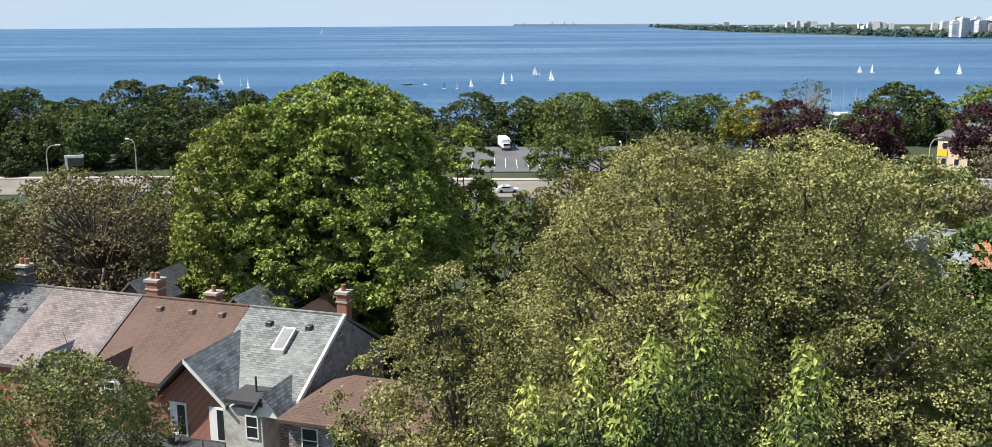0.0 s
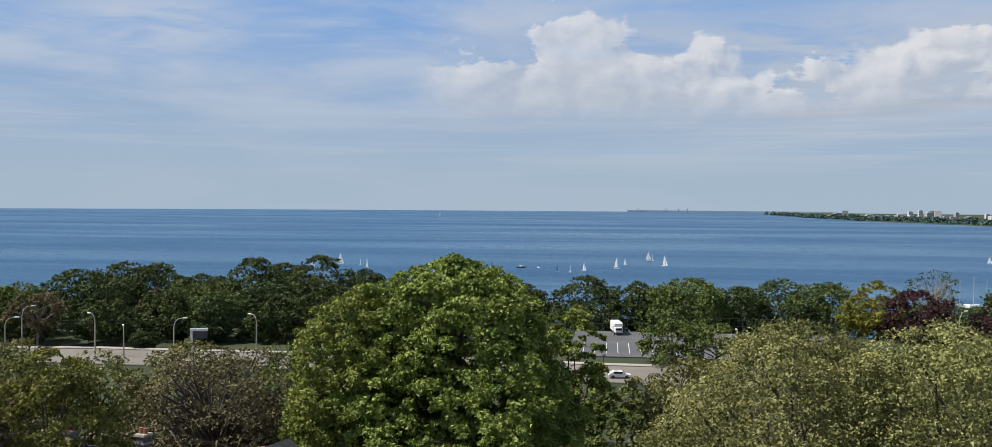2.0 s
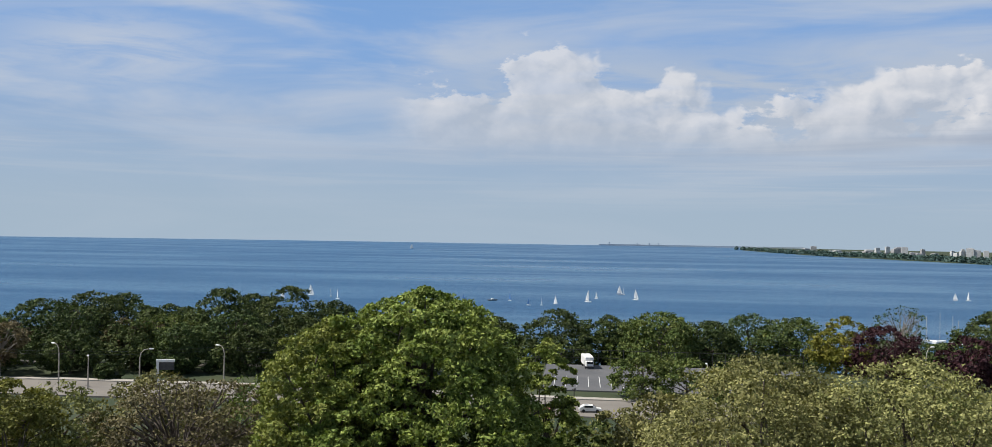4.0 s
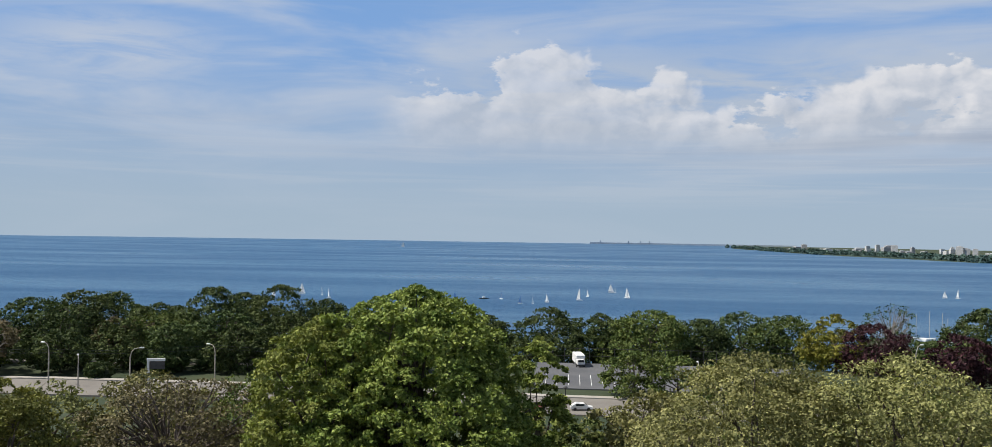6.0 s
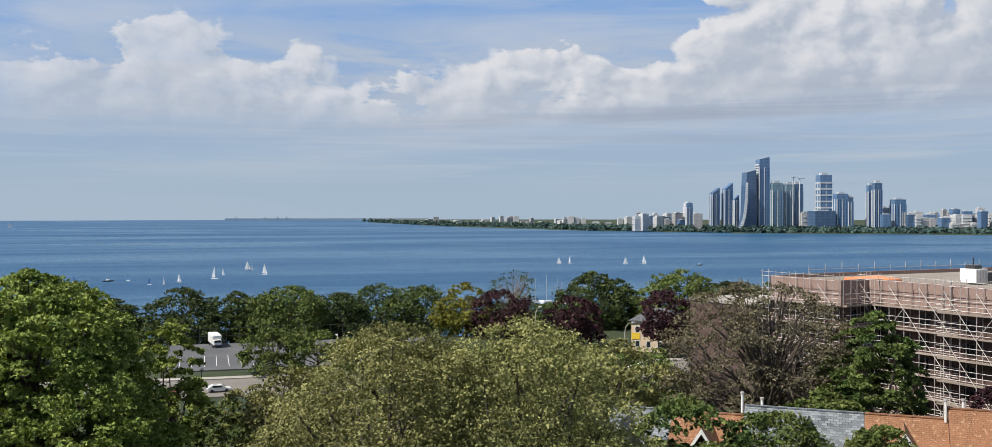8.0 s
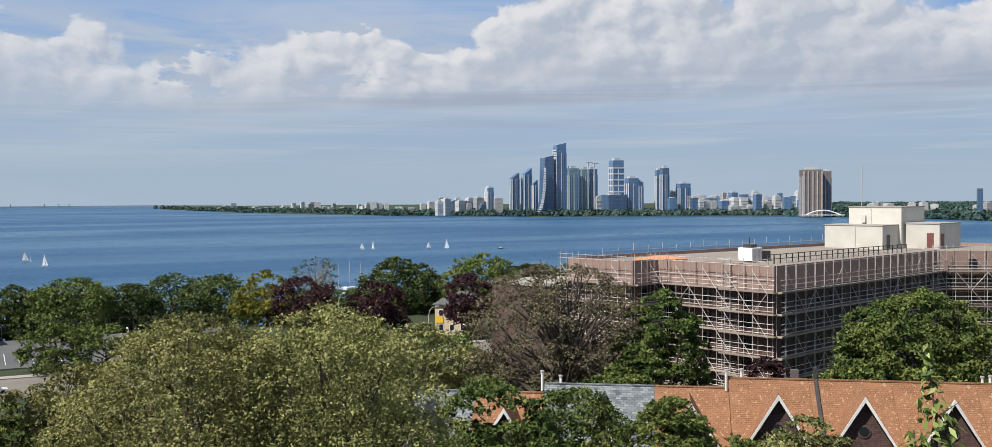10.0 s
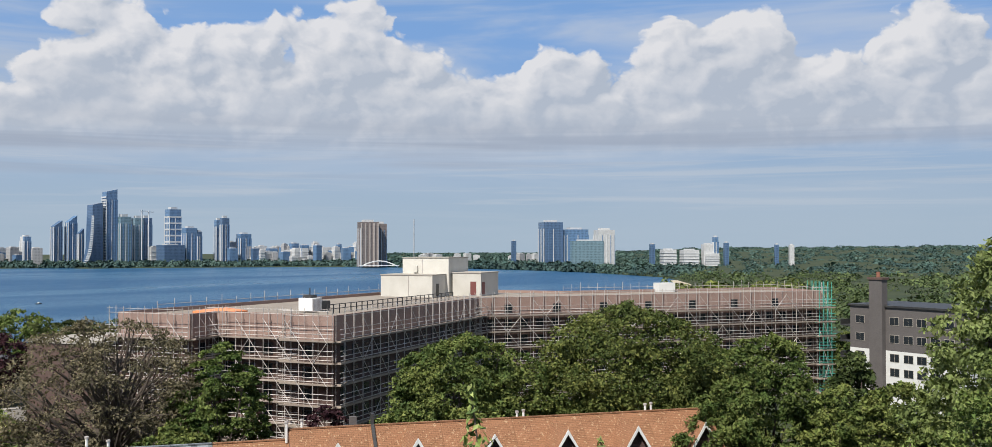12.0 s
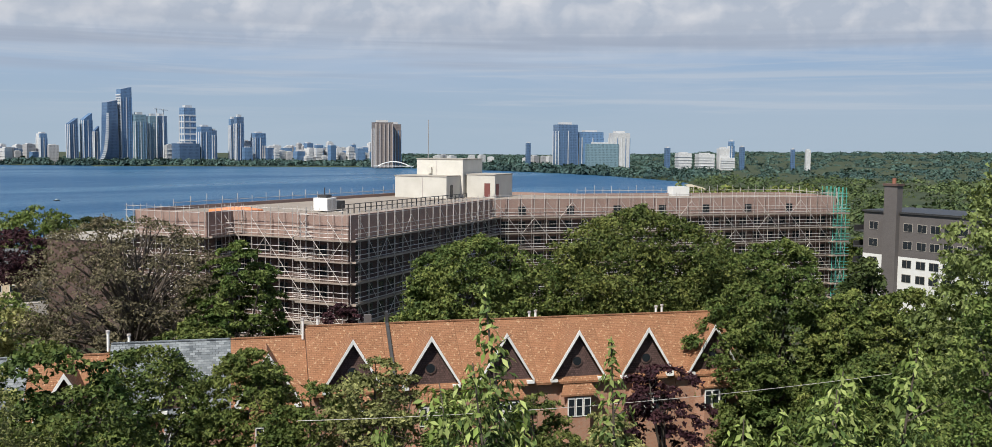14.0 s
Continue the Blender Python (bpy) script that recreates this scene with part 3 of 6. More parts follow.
def build_ground():
    az = np.radians(np.concatenate([np.arange(-180, -50, 8.0), np.arange(-50, 95, 0.75), np.arange(95, 180, 8.0)]))
    ra = np.concatenate([[0.0], np.geomspace(8, 4950, 190)])
    A, R = np.meshgrid(az, ra[1:])
    X, Y = np.sin(A) * R, np.cos(A) * R
    poly = np.array(COAST + [(4990, 4990), (4990, -4990), (-4990, -4990), (-4990, 900)], float)
    inside = np.zeros(X.shape, bool)
    dist = np.full(X.shape, 1e9)
    n = len(poly)
    for i in range(n):
        (xa, ya), (xb, yb) = poly[i], poly[(i + 1) % n]
        cross = ((ya > Y) != (yb > Y)) & (X < (xb - xa) * (Y - ya) / (yb - ya + 1e-12) + xa)
        inside ^= cross
        if i < len(COAST) - 1:
            t = np.clip(((X - xa) * (xb - xa) + (Y - ya) * (yb - ya)) / ((xb - xa) ** 2 + (yb - ya) ** 2), 0, 1)
            dist = np.minimum(dist, np.hypot(X - xa - t * (xb - xa), Y - ya - t * (yb - ya)))
    Z = land_z(X, Y, inside, dist)
    v = np.concatenate([[[0, 0, 0]], np.stack([X, Y, Z], -1).reshape(-1, 3)])
    na, nr = len(az), len(ra) - 1
    faces = []
    for r in range(nr - 1):
        i = 1 + r * na + np.arange(na)
        j = 1 + r * na + (np.arange(na) + 1) % na
        faces.append(np.stack([i, i + na, j + na, j], 1))
    f4 = np.concatenate(faces)
    me = mesh_arrays("ground", v, f4[:, ::-1].ravel(), 4)
    me.materials.append(M["ground"])
    tagged(new("ground", me), "green terraced ground falling towards the lake shore", "ground", kind="structure")
    cap = bmesh.new()
    cap.faces.new([cap.verts.new((math.sin(a) * 8.2, math.cos(a) * 8.2, -0.01)) for a in np.linspace(0, -math.tau, 24, endpoint=False)])
    tagged(part("ground_patch", cap, M["ground"], None), "bare earth under the lookout", "ground", kind="structure")
    w = bmesh.new()
    ring = [w.verts.new((math.sin(a) * 4945, math.cos(a) * 4945, -15)) for a in np.linspace(0, -math.tau, 180, endpoint=False)]
    w.faces.new(ring)
    tagged(part("water", w, M["water"], None), "wide blue lake with light wind ripples", "lake", kind="structure")


build_ground()


def land_at(x, y):
    return float(np.interp(y, [110, 185, 270, 325], [0.0, -5.0, -5.5, -13.0]))


def strip(name, pts, w, z, material, label, category, thick=0.3):
    """A road or path of constant width along plan points."""
    bm = bmesh.new()
    L, Rr = [], []
    for i, p in enumerate(pts):
        a, b = Vector(pts[max(i - 1, 0)]), Vector(pts[min(i + 1, len(pts) - 1)])
        d = (b - a).normalized()
        n = Vector((-d.y, d.x))
        L.append(Vector(p) + n * w / 2)
        Rr.append(Vector(p) - n * w / 2)
    outline = [(*q, z) for q in Rr] + [(*q, z) for q in reversed(L)]
    slab(bm, outline, thick)
    return tagged(part(name, bm, material, None), label, category, kind="structure")


ROAD = [(-420, 170), (-260, 188), (-120, 205), (-60, 205), (0, 200), (60, 198), (120, 196), (220, 180), (330, 150)]
strip("road", ROAD, 19.0, -4.72, M["asphalt"], "wide pale asphalt lakeside road", "road", 1.4)
strip("pavement", [(x, y + 11.6) for x, y in ROAD], 2.2, -4.60, M["concrete"], "pale concrete pavement along the road", "pavement", 1.4)
strip("kerb", [(x, y + 10.0) for x, y in ROAD], 0.5, -4.56, M["concrete"], "worn concrete kerb beside the road", "kerb", 1.4)
lot = bmesh.new()
slab(lot, [(-9, 224, -4.95), (60, 224, -4.95), (60, 268, -4.95), (-9, 268, -4.95)], 1.2)
tagged(part("parking_lot", lot, M["lot"], None), "grey asphalt parking lot with white stall lines", "parking lot", kind="structure")
for i in range(9):
    tagged(part("stall_line", boxes((-6.0 + i * 2.7 , -5.88 + i * 2.7, 229, 246, -4.95, -4.935)), M["white"], None), "white painted parking stall line", "road marking", "parking stall lines", "structure")
strip("path", [(-420, 235), (-260, 240), (-120, 246), (-60, 252), (-20, 262)], 4.0, -5.05, M["asphalt"], "pale park path under the trees", "path", 0.6)


# ---- old row houses, brick with shingled roofs ----
ROW_A = pose(-10.2, 63.1, 0, 0, 0, 180 - 18)  # local x runs along the row away from the end wall, local -y is the back; front is +y


def window(parent, x, y, z, w, h, face="y", frame=0.08, glass=None, name="window", sill=True):
    """A window in a wall that faces local +y: frame proud of the wall, glass set back in it."""
    fr = bmesh.new()
    for b in ((x - w / 2, x + w / 2, y - 0.06, y + 0.05, z, z + frame), (x - w / 2, x + w / 2, y - 0.06, y + 0.05, z + h - frame, z + h),
              (x - w / 2, x - w / 2 + frame, y - 0.06, y + 0.05, z + frame, z + h - frame), (x + w / 2 - frame, x + w / 2, y - 0.06, y + 0.05, z + frame, z + h - frame),
              (x - w / 2 + frame, x + w / 2 - frame, y - 0.05, y + 0.035, z + h * 0.5 - 0.03, z + h * 0.5 + 0.03)):
        box(fr, *b)
    f = part(name, fr, M["white"], parent)
    part("pane", boxes((x - w / 2 + frame, x + w / 2 - frame, y + 0.004, y + 0.02, z + frame, z + h - frame)), glass or M["glass"], f)
    return f


def gable_roof(x0, x1, y0, y1, zr, ze0, ze1, ridge_y=0.0, thick=0.22):
    """Two slopes with the ridge along x."""
    bm = bmesh.new()
    slab(bm, [(x0, ridge_y, zr), (x1, ridge_y, zr), (x1, y1, ze1), (x0, y1, ze1)][::-1], thick)
    slab(bm, [(x0, ridge_y, zr), (x1, ridge_y, zr), (x1, y0, ze0), (x0, y0, ze0)], thick)
    return bm


def vent_box(parent, x, y, z):
    return part("roof_vent", boxes((x - 0.22, x + 0.22, y - 0.22, y + 0.22, z - 0.15, z + 0.22), bevel=0.04), M["dark_metal"] if parent is h1 else M["vent_brown"], parent)


def row_house(x0, x1, roof, wall, label, ridge=10.5, eave=6.9, run=6.6, end_wall=None):
    t = thing("row_house", ROW_A @ pose(x0, 0, 0), label, "house", "old row houses")
    w = x1 - x0
    part("wall", prism(bmesh.new(), [(0.0, -5.8), (w, -5.8), (w, run - 0.45), (0.0, run - 0.45)], -0.3, eave - 0.1), wall, t)
    part("roof", gable_roof(0.02, w - 0.02, -6.2, run, ridge, eave, eave), roof, t)
    gb = bmesh.new()
    for gx in (0.02, w - 0.32):
        extrude_face(gb, [(gx, -5.7, eave - 0.3), (gx, run - 0.5, eave - 0.3), (gx, 0, ridge - 0.26)], (0.3, 0, 0))
    part("gable_wall", gb, end_wall or wall, t)
    part("ridge_cap", boxes((0.03, w - 0.03, -0.14, 0.14, ridge - 0.04, ridge + 0.05)), roof, t)
    return t


h1 = row_house(0.0, 7.3, M["roof_grey"], M["end_wall"], "end row house with weathered grey shingle roof and skylight", end_wall=M["end_wall"])
h2 = row_house(7.3, 16.1, M["roof_brown"], M["red_brick"], "row house with chocolate brown shingle roof")
h3 = row_house(16.1, 23.8, M["roof_pink"], M["red_brick"], "row house with pale pinkish grey shingle roof")
h4 = row_house(23.8, 32.5, M["roof_dark"], M["red_brick"], "row house with charcoal shingle roof")
h5 = row_house(32.5, 41.0, M["roof_dark"], M["red_brick"], "row house with charcoal shingle roof")
SL = (10.5 - 6.9) / 6.6
for hx, hy in ((2.0, 1.3), (5.0, 1.3)):
    vent_box(h1, hx, hy, 10.5 - hy * SL)
for hx in (1.6, 4.0, 6.6):
    vent_box(h2, hx, 1.0, 10.5 - 1.0 * SL)
vent_box(h4, 4.0, 2.6, 10.5 - 2.6 * SL)
# white edge boards between the roofs
for h, x in ((h1, -0.06), (h3, -0.10)):
    b = bmesh.new()
    slab(b, [(x, 0, 10.58), (x + 0.18, 0, 10.58), (x + 0.18, 6.65, 6.98), (x, 6.65, 6.98)][::-1], 0.3)
    part("edge_board", b, M["white"] if x != -0.10 else M["dark_metal"], h)
# skylight on the grey roof
sk = part("skylight", (lambda b: slab(b, [(2.75, 1.7, 10.5 - 1.7 * SL + 0.30), (3.7, 1.7, 10.5 - 1.7 * SL + 0.30), (3.7, 3.5, 10.5 - 3.5 * SL + 0.30), (2.75, 3.5, 10.5 - 3.5 * SL + 0.30)][::-1], 0.42))(bmesh.new()), M["galv"], h1)
part("pane", (lambda b: slab(b, [(2.87, 1.84, 10.5 - 1.84 * SL + 0.315), (3.58, 1.84, 10.5 - 1.84 * SL + 0.315), (3.58, 3.36, 10.5 - 3.36 * SL + 0.315), (2.87, 3.36, 10.5 - 3.36 * SL + 0.315)][::-1], 0.03))(bmesh.new()), M["skylight"], sk)


def chimney(m, label, h=2.4, w=0.9, pots=1, material=None):
    t = thing("chimney", m, label, "chimney", "roof chimneys")
    part("shaft", boxes((-w / 2, w / 2, -w / 2, w / 2, -3.0, h), bevel=0.02), material or M["terracotta"], t)
    part("cap", boxes((-w / 2 - 0.1, w / 2 + 0.1, -w / 2 - 0.1, w / 2 + 0.1, h, h + 0.18)), M["concrete"], t)
    part("band", boxes((-w / 2 - 0.05, w / 2 + 0.05, -w / 2 - 0.05, w / 2 + 0.05, h - 0.6, h - 0.48)), M["concrete"], t)
    for i in range(pots):
        part("pot", rod(((i - (pots - 1) / 2) * 0.45, 0, h + 0.18), ((i - (pots - 1) / 2) * 0.45, 0, h + 0.62), 0.16, 10), M["terracotta"], t)
    return t


chimney(ROW_A @ pose(15.6, -0.9, 9.7), "square orange brick chimney with two clay pots", 1.7, 1.0, 2)
chimney(ROW_A @ pose(11.2, -1.6, 8.9), "short brick chimney with dark cap", 1.7, 0.9, 1)
chimney(ROW_A @ pose(0.55, -1.0, 9.6), "slim orange brick chimney with clay pot", 2.1, 0.75, 1)
chimney(ROW_A @ pose(27.0, -0.6, 10.0), "grey brick chimney with two pipes", 1.7, 0.8, 2, M["grey_brick"])
chimney(ROW_A @ pose(33.5, 0.4, 10.0), "grey brick chimney with pale pipes", 1.5, 0.8, 2, M["concrete"])

for x, y, zr, roof in ((12.6, -9.5, 9.0, M["roof_slate"]), (7.0, -9.5, 8.5, M["roof_brown"]), (22.5, -10.0, 9.3, M["roof_dark"])):
    t = thing("back_gable", ROW_A @ pose(x, y, 0), "gabled roof of a house behind the row", "house", "houses behind the row")
    part("wall", boxes((-1.6, 1.6, -3, 3, -0.3, zr - 1.8)), M["dark_brick"], t)
    g = bmesh.new()
    slab(g, [(0, -3.4, zr), (-2.0, -3.4, zr - 1.9), (-2.0, 3.4, zr - 1.9), (0, 3.4, zr)][::-1][::-1], 0.18)
    part("roof", g, roof, t)
    g = bmesh.new()
    slab(g, [(0, 3.4, zr + 0.004), (2.0, 3.4, zr - 1.9), (2.0, -3.4, zr - 1.9), (0, -3.4, zr + 0.004)], 0.18)
    part("roof", g, roof, t)
    g = bmesh.new()
    extrude_face(g, [(-1.6, 3.0, zr - 1.8), (1.6, 3.0, zr - 1.8), (0, 3.0, zr - 0.25)], (0, -0.25, 0))
    part("gable_wall", g, M["dark_brick"], t)

# rear wing with a red gable and roof deck
wing = thing("rear_wing", ROW_A @ pose(-0.5, 0, 0), "red brick gabled wing with white patio doors on a deck", "house")
part("wall", boxes((4.9, 9.9, 4.0, 7.5, -0.2, 6.6)), M["red_brick"], wing)
g = bmesh.new()
extrude_face(g, [(4.9, 7.5, 6.6), (9.9, 7.5, 6.6), (7.35, 7.5, 9.0)], (0, -0.3, 0))
part("gable_wall", g, M["red_brick"], wing)
g = bmesh.new()
slab(g, [(7.35, -0.2, 9.45), (4.55, 2.0, 6.75), (4.55, 8.4, 6.75), (7.35, 8.4, 9.45)], 0.2)
part("roof", g, M["roof_slate"], wing, "slate grey shingle slope")
g = bmesh.new()
slab(g, [(7.35, 8.4, 9.46), (10.25, 8.4, 6.55), (10.25, 2.0, 6.55), (7.35, -0.2, 9.46)], 0.2)
part("roof", g, M["roof_brown"], wing, "brown shingle slope")
g = bmesh.new()
extrude_face(g, [(4.5, 8.44, 6.55), (4.5, 8.44, 6.83), (7.35, 8.44, 9.55), (7.35, 8.44, 9.25)], (0, -0.06, 0))
part("barge_board", g, M["white"], wing)
g = bmesh.new()
extrude_face(g, [(10.3, 8.44, 6.35), (10.3, 8.44, 6.63), (7.35, 8.44, 9.55), (7.35, 8.44, 9.25)], (0, -0.06, 0))
part("barge_board", g, M["dark_metal"], wing)
for dx in (8.6, 5.7):
    d = part("patio_door", boxes((dx - 0.62, dx + 0.62, 7.44, 7.56, 4.0, 6.25), bevel=0.01), M["white"], wing)
    part("pane", boxes((dx - 0.5, dx + 0.05, 7.53, 7.575, 4.12, 6.1)), M["glass"], d)
part("wall", boxes((2.2, 4.9, 5.5, 8.1, -0.2, 6.7)), M["stucco"], wing, "stained patchy white stucco wall")
part("flat_roof", boxes((2.0, 4.6, 3.6, 8.4, 7.05, 7.3)), M["flat_roof"], wing, "black felt dormer roof")
part("vent_pipe", rod((3.3, 6.8, 7.3), (3.3, 6.8, 8.3), 0.07), M["dark_metal"], wing)
g = bmesh.new()
slab(g, [(1.9, 3.0, 7.9), (0.5, 3.4, 6.4), (0.5, 8.6, 6.4), (1.9, 8.6, 7.9)], 0.16)
slab(g, [(1.9, 8.6, 7.905), (2.7, 8.6, 6.7), (2.7, 3.4, 6.7), (1.9, 3.0, 7.905)], 0.16)
part("dormer_roof", g, M["roof_slate"], wing)
g = bmesh.new()
extrude_face(g, [(0.7, 8.3, 6.4), (2.6, 8.3, 6.4), (1.9, 8.3, 7.7)], (0, -0.2, 0))
part("dormer_gable", g, M["white"], wing)
window(wing, 2.9, 8.12, 4.8, 0.9, 1.5)
part("deck", boxes((3.5, 13.5, 7.5, 11.0, 3.6, 3.95)), M["flat_roof"], wing, "dark roof deck")
part("deck_wall", boxes((3.6, 13.4, 7.45, 10.9, -0.2, 3.6)), M["dark_brick"], wing)
for px in (4.0, 5.6, 7.2):
    part("rail_post", rod((px, 9.4, 3.95), (px, 9.4, 4.9), 0.04), M["dark_metal"], wing)
part("top_rail", rod((4.0, 9.4, 4.9), (7.2, 9.4, 4.9), 0.035), M["dark_metal"], wing)
pot = thing("potted_plant", ROW_A @ pose(8.0, 8.6, 3.95), "yellow flowering plant in a dark pot on the deck", "plant")
part("pot", (lambda b: tube(b, [(0, 0, 0), (0, 0, 0.45)], [0.2, 0.28], 10))(bmesh.new()), M["dark_metal"], pot)
_rng = np.random.default_rng(5)
_p = _rng.normal(size=(260, 3)) * (0.28, 0.28, 0.3) + (0, 0, 0.85)
_me = leaf_mesh("foliage", _p, _rng.normal(size=(260, 3)) + (0, 0, 0.6), np.full(260, 0.16), _rng)
_me.materials.append(M["yellow_leaf"])
new("foliage", _me).parent = pot
# small dormers on the pink and brown roofs
for h, dx, dy, roof in ((h2, 6.6, 5.0, M["roof_brown"]), (h3, 2.6, 5.4, M["roof_slate"]), (h4, 3.6, 5.4, M["roof_dark"])):
    g = bmesh.new()
    zt = 8.25
    slab(g, [(dx, 3.6, zt), (dx - 1.1, 4.6, zt - 1.4), (dx - 1.1, 7.0, zt - 1.4), (dx, 7.0, zt)], 0.16)
    slab(g, [(dx, 7.0, zt + 0.005), (dx + 1.1, 7.0, zt - 1.4), (dx + 1.1, 4.6, zt - 1.4), (dx, 3.6, zt + 0.005)], 0.16)
    part("dormer_roof", g, roof, h)
    g = bmesh.new()
    extrude_face(g, [(dx - 0.95, 6.7, 5.4), (dx + 0.95, 6.7, 5.4), (dx + 0.95, 6.7, zt - 1.35), (dx, 6.7, zt - 0.2), (dx - 0.95, 6.7, zt - 1.35)], (0, -0.3, 0))
    part("dormer_wall", g, M["cream"] if h is h2 else M["dark_brick"], h)
    window(h, dx, 6.72, 5.6, 0.9, 1.1)

# lower brown-roofed house in front of the end wall
low = thing("garage_house", ROW_A @ pose(-4.7, 5.6, 1.0), "low brown hip-roofed house with dark shingle walls", "house")
part("wall", boxes((-5.0, 4.0, -2.0, 3.5, -1.3, 6.0)), M["end_wall"], low)
g = bmesh.new()
slab(g, [(-5.4, 4.0, 6.0), (4.5, 4.0, 6.0), (1.0, 0.6, 7.9), (-5.4, 0.6, 7.9)][::-1], 0.2)
slab(g, [(-5.4, -2.6, 6.0), (4.5, -2.6, 6.0), (1.0, 0.6, 7.905), (-5.4, 0.6, 7.905)], 0.2)
slab(g, [(4.5, -2.6, 6.005), (4.5, 4.0, 6.005), (1.0, 0.6, 7.91)], 0.2)
part("roof", g, M["roof_brown"], low)
for wx in (2.6, 0.6, -1.6):
    window(low, wx, 3.52, 3.9, 1.1, 1.6)

# ---- gabled town houses with tan shingle roofs ----
TOWN = pose(54.4, 62.3, 0, 0, 0, math.degrees(math.atan2(-24.0, 31.7)))  # local x along the row; the front faces local -y


def town_unit(x0, x1, ridge, roof, peaks, label, eave=9.6, round_window=True):
    t = thing("town_house", TOWN @ pose(x0, 0, 0), label, "house", "gabled town houses")
    w = x1 - x0
    dz = ridge - 14.4
    part("wall", boxes((0.02, w - 0.02, -2.0, 7.0, -0.3, eave - 0.2 + dz)), M["orange_brick"], t)
    g = bmesh.new()
    slab(g, [(0.01, -2.55, eave + dz), (w - 0.01, -2.55, eave + dz), (w - 0.01, 2.7, ridge), (0.01, 2.7, ridge)], 0.2)
    part("roof", g, roof, t)
    g = bmesh.new()
    slab(g, [(0.01, 2.7, ridge), (w - 0.01, 2.7, ridge), (w - 0.01, 8.0, eave + dz), (0.01, 8.0, eave + dz)], 0.2)
    part("roof", g, roof, t)
    g = bmesh.new()
    for gx in (0.03, w - 0.28):
        extrude_face(g, [(gx, -2.0, eave - 0.25 + dz), (gx, 7.0, eave - 0.25 + dz), (gx, 2.7, ridge - 0.25)], (0.25, 0, 0))
    part("gable_end", g, M["orange_brick"], t)
    part("ridge_cap", boxes((0.02, w - 0.02, 2.55, 2.85, ridge - 0.05, ridge + 0.05)), roof, t)
    for px, hw in peaks:
        zp, zf = ridge - 0.35, ridge - 4.35
        sl = (zp - zf) / hw
        g = bmesh.new()
        slab(g, [(px - hw, -2.75, zf), (px, -2.75, zp), (px, 2.2, zp), (px - hw, -2.0, zf)][::1], 0.18)
        part("gable_roof", g, roof, t)
        g = bmesh.new()
        slab(g, [(px, -2.75, zp + 0.004), (px + hw, -2.75, zf), (px + hw, -2.0, zf), (px, 2.2, zp + 0.004)], 0.18)
        part("gable_roof", g, roof, t)
        gw = bmesh.new()
        extrude_face(gw, [(px - hw + 0.15, -2.2, zf - 0.1), (px + hw - 0.15, -2.2, zf - 0.1), (px, -2.2, zp - 0.35)], (0, 0.25, 0))
        part("gable_wall", gw, M["siding"], t, "dark purple-brown shake gable")
        for s in (-1, 1):
            bb = bmesh.new()
            extrude_face(bb, [(px + s * (hw + 0.05), -2.80, zf - 0.30), (px + s * (hw + 0.05), -2.80, zf + 0.02), (px, -2.80, zp + 0.09), (px, -2.80, zp - 0.35)], (0, 0.07, 0))
            part("barge_board", bb, M["white"], t)
            part("eave_return", boxes((px + s * (hw - 0.25) - 0.3, px + s * (hw - 0.25) + 0.3, -2.78, -2.3, zf - 0.42, zf - 0.2)), M["white"], t)
        if round_window and hw > 2:
            rw = part("round_window", rod((px, -2.28, zf + 1.25), (px, -2.16, zf + 1.25), 0.52, 16), M["brown_brick"], t)
            part("pane", rod((px, -2.31, zf + 1.25), (px, -2.2, zf + 1.25), 0.38, 16), M["glass"], rw)
        sk_ = bmesh.new()
        slab(sk_, [(px - hw * 0.72, -3.2, zf - 1.5), (px + hw * 0.72, -3.2, zf - 1.5), (px + hw * 0.45, -2.2, zf - 0.45), (px - hw * 0.45, -2.2, zf - 0.45)], 0.14)
        part("bay_roof", sk_, roof, t)
        bay = bmesh.new()
        prism(bay, [(px - hw * 0.62, -2.0), (px - hw * 0.42, -3.0), (px + hw * 0.42, -3.0), (px + hw * 0.62, -2.0)], 0.0, zf - 1.55)
        part("bay", bay, M["orange_brick"], t)
        for k in (-0.72, 0.0, 0.72):
            b = part("bay_window", boxes((px + k - 0.33, px + k + 0.33, -3.07, -2.95, zf - 3.5, zf - 1.8)), M["white"], t)
            part("pane", boxes((px + k - 0.25, px + k + 0.25, -3.085, -3.06, zf - 3.4, zf - 1.95)), M["glass"], b)
        wx = px - hw - 0.75
        if wx > 0.5:
            b = part("window", boxes((wx - 0.5, wx + 0.5, -2.08, -1.95, zf - 3.4, zf - 1.75)), M["white"], t)
            part("pane", boxes((wx - 0.4, wx + 0.4, -2.1, -2.07, zf - 3.3, zf - 1.85)), M["glass"], b)
    return t


for k in range(6):
    town_unit(0.3 + 6.55 * k, 0.3 + 6.55 * (k + 1), 14.4, M["roof_orange"], [(3.5, 2.45)], "tan-orange shingled town house with a steep white-edged gable")
town_unit(-5.9, 0.3, 13.55, M["roof_orange"], [(2.9, 2.6)], "lower town house with tan-orange shingles and white gable")
town_unit(-15.4, -5.9, 13.55, M["roof_slate"], [(5.2, 1.1)], "lower town house with slate blue shingles and narrow gable", round_window=False)
town_unit(-21.5, -15.4, 12.7, M["roof_orange"], [(3.3, 2.5)], "town house with rusty orange shingles at the row's low end")
town_unit(-27.0, -21.5, 12.7, M["roof_slate"], [(2.0, 1.2)], "town house with slate blue shingles at the row's end", round_window=False)
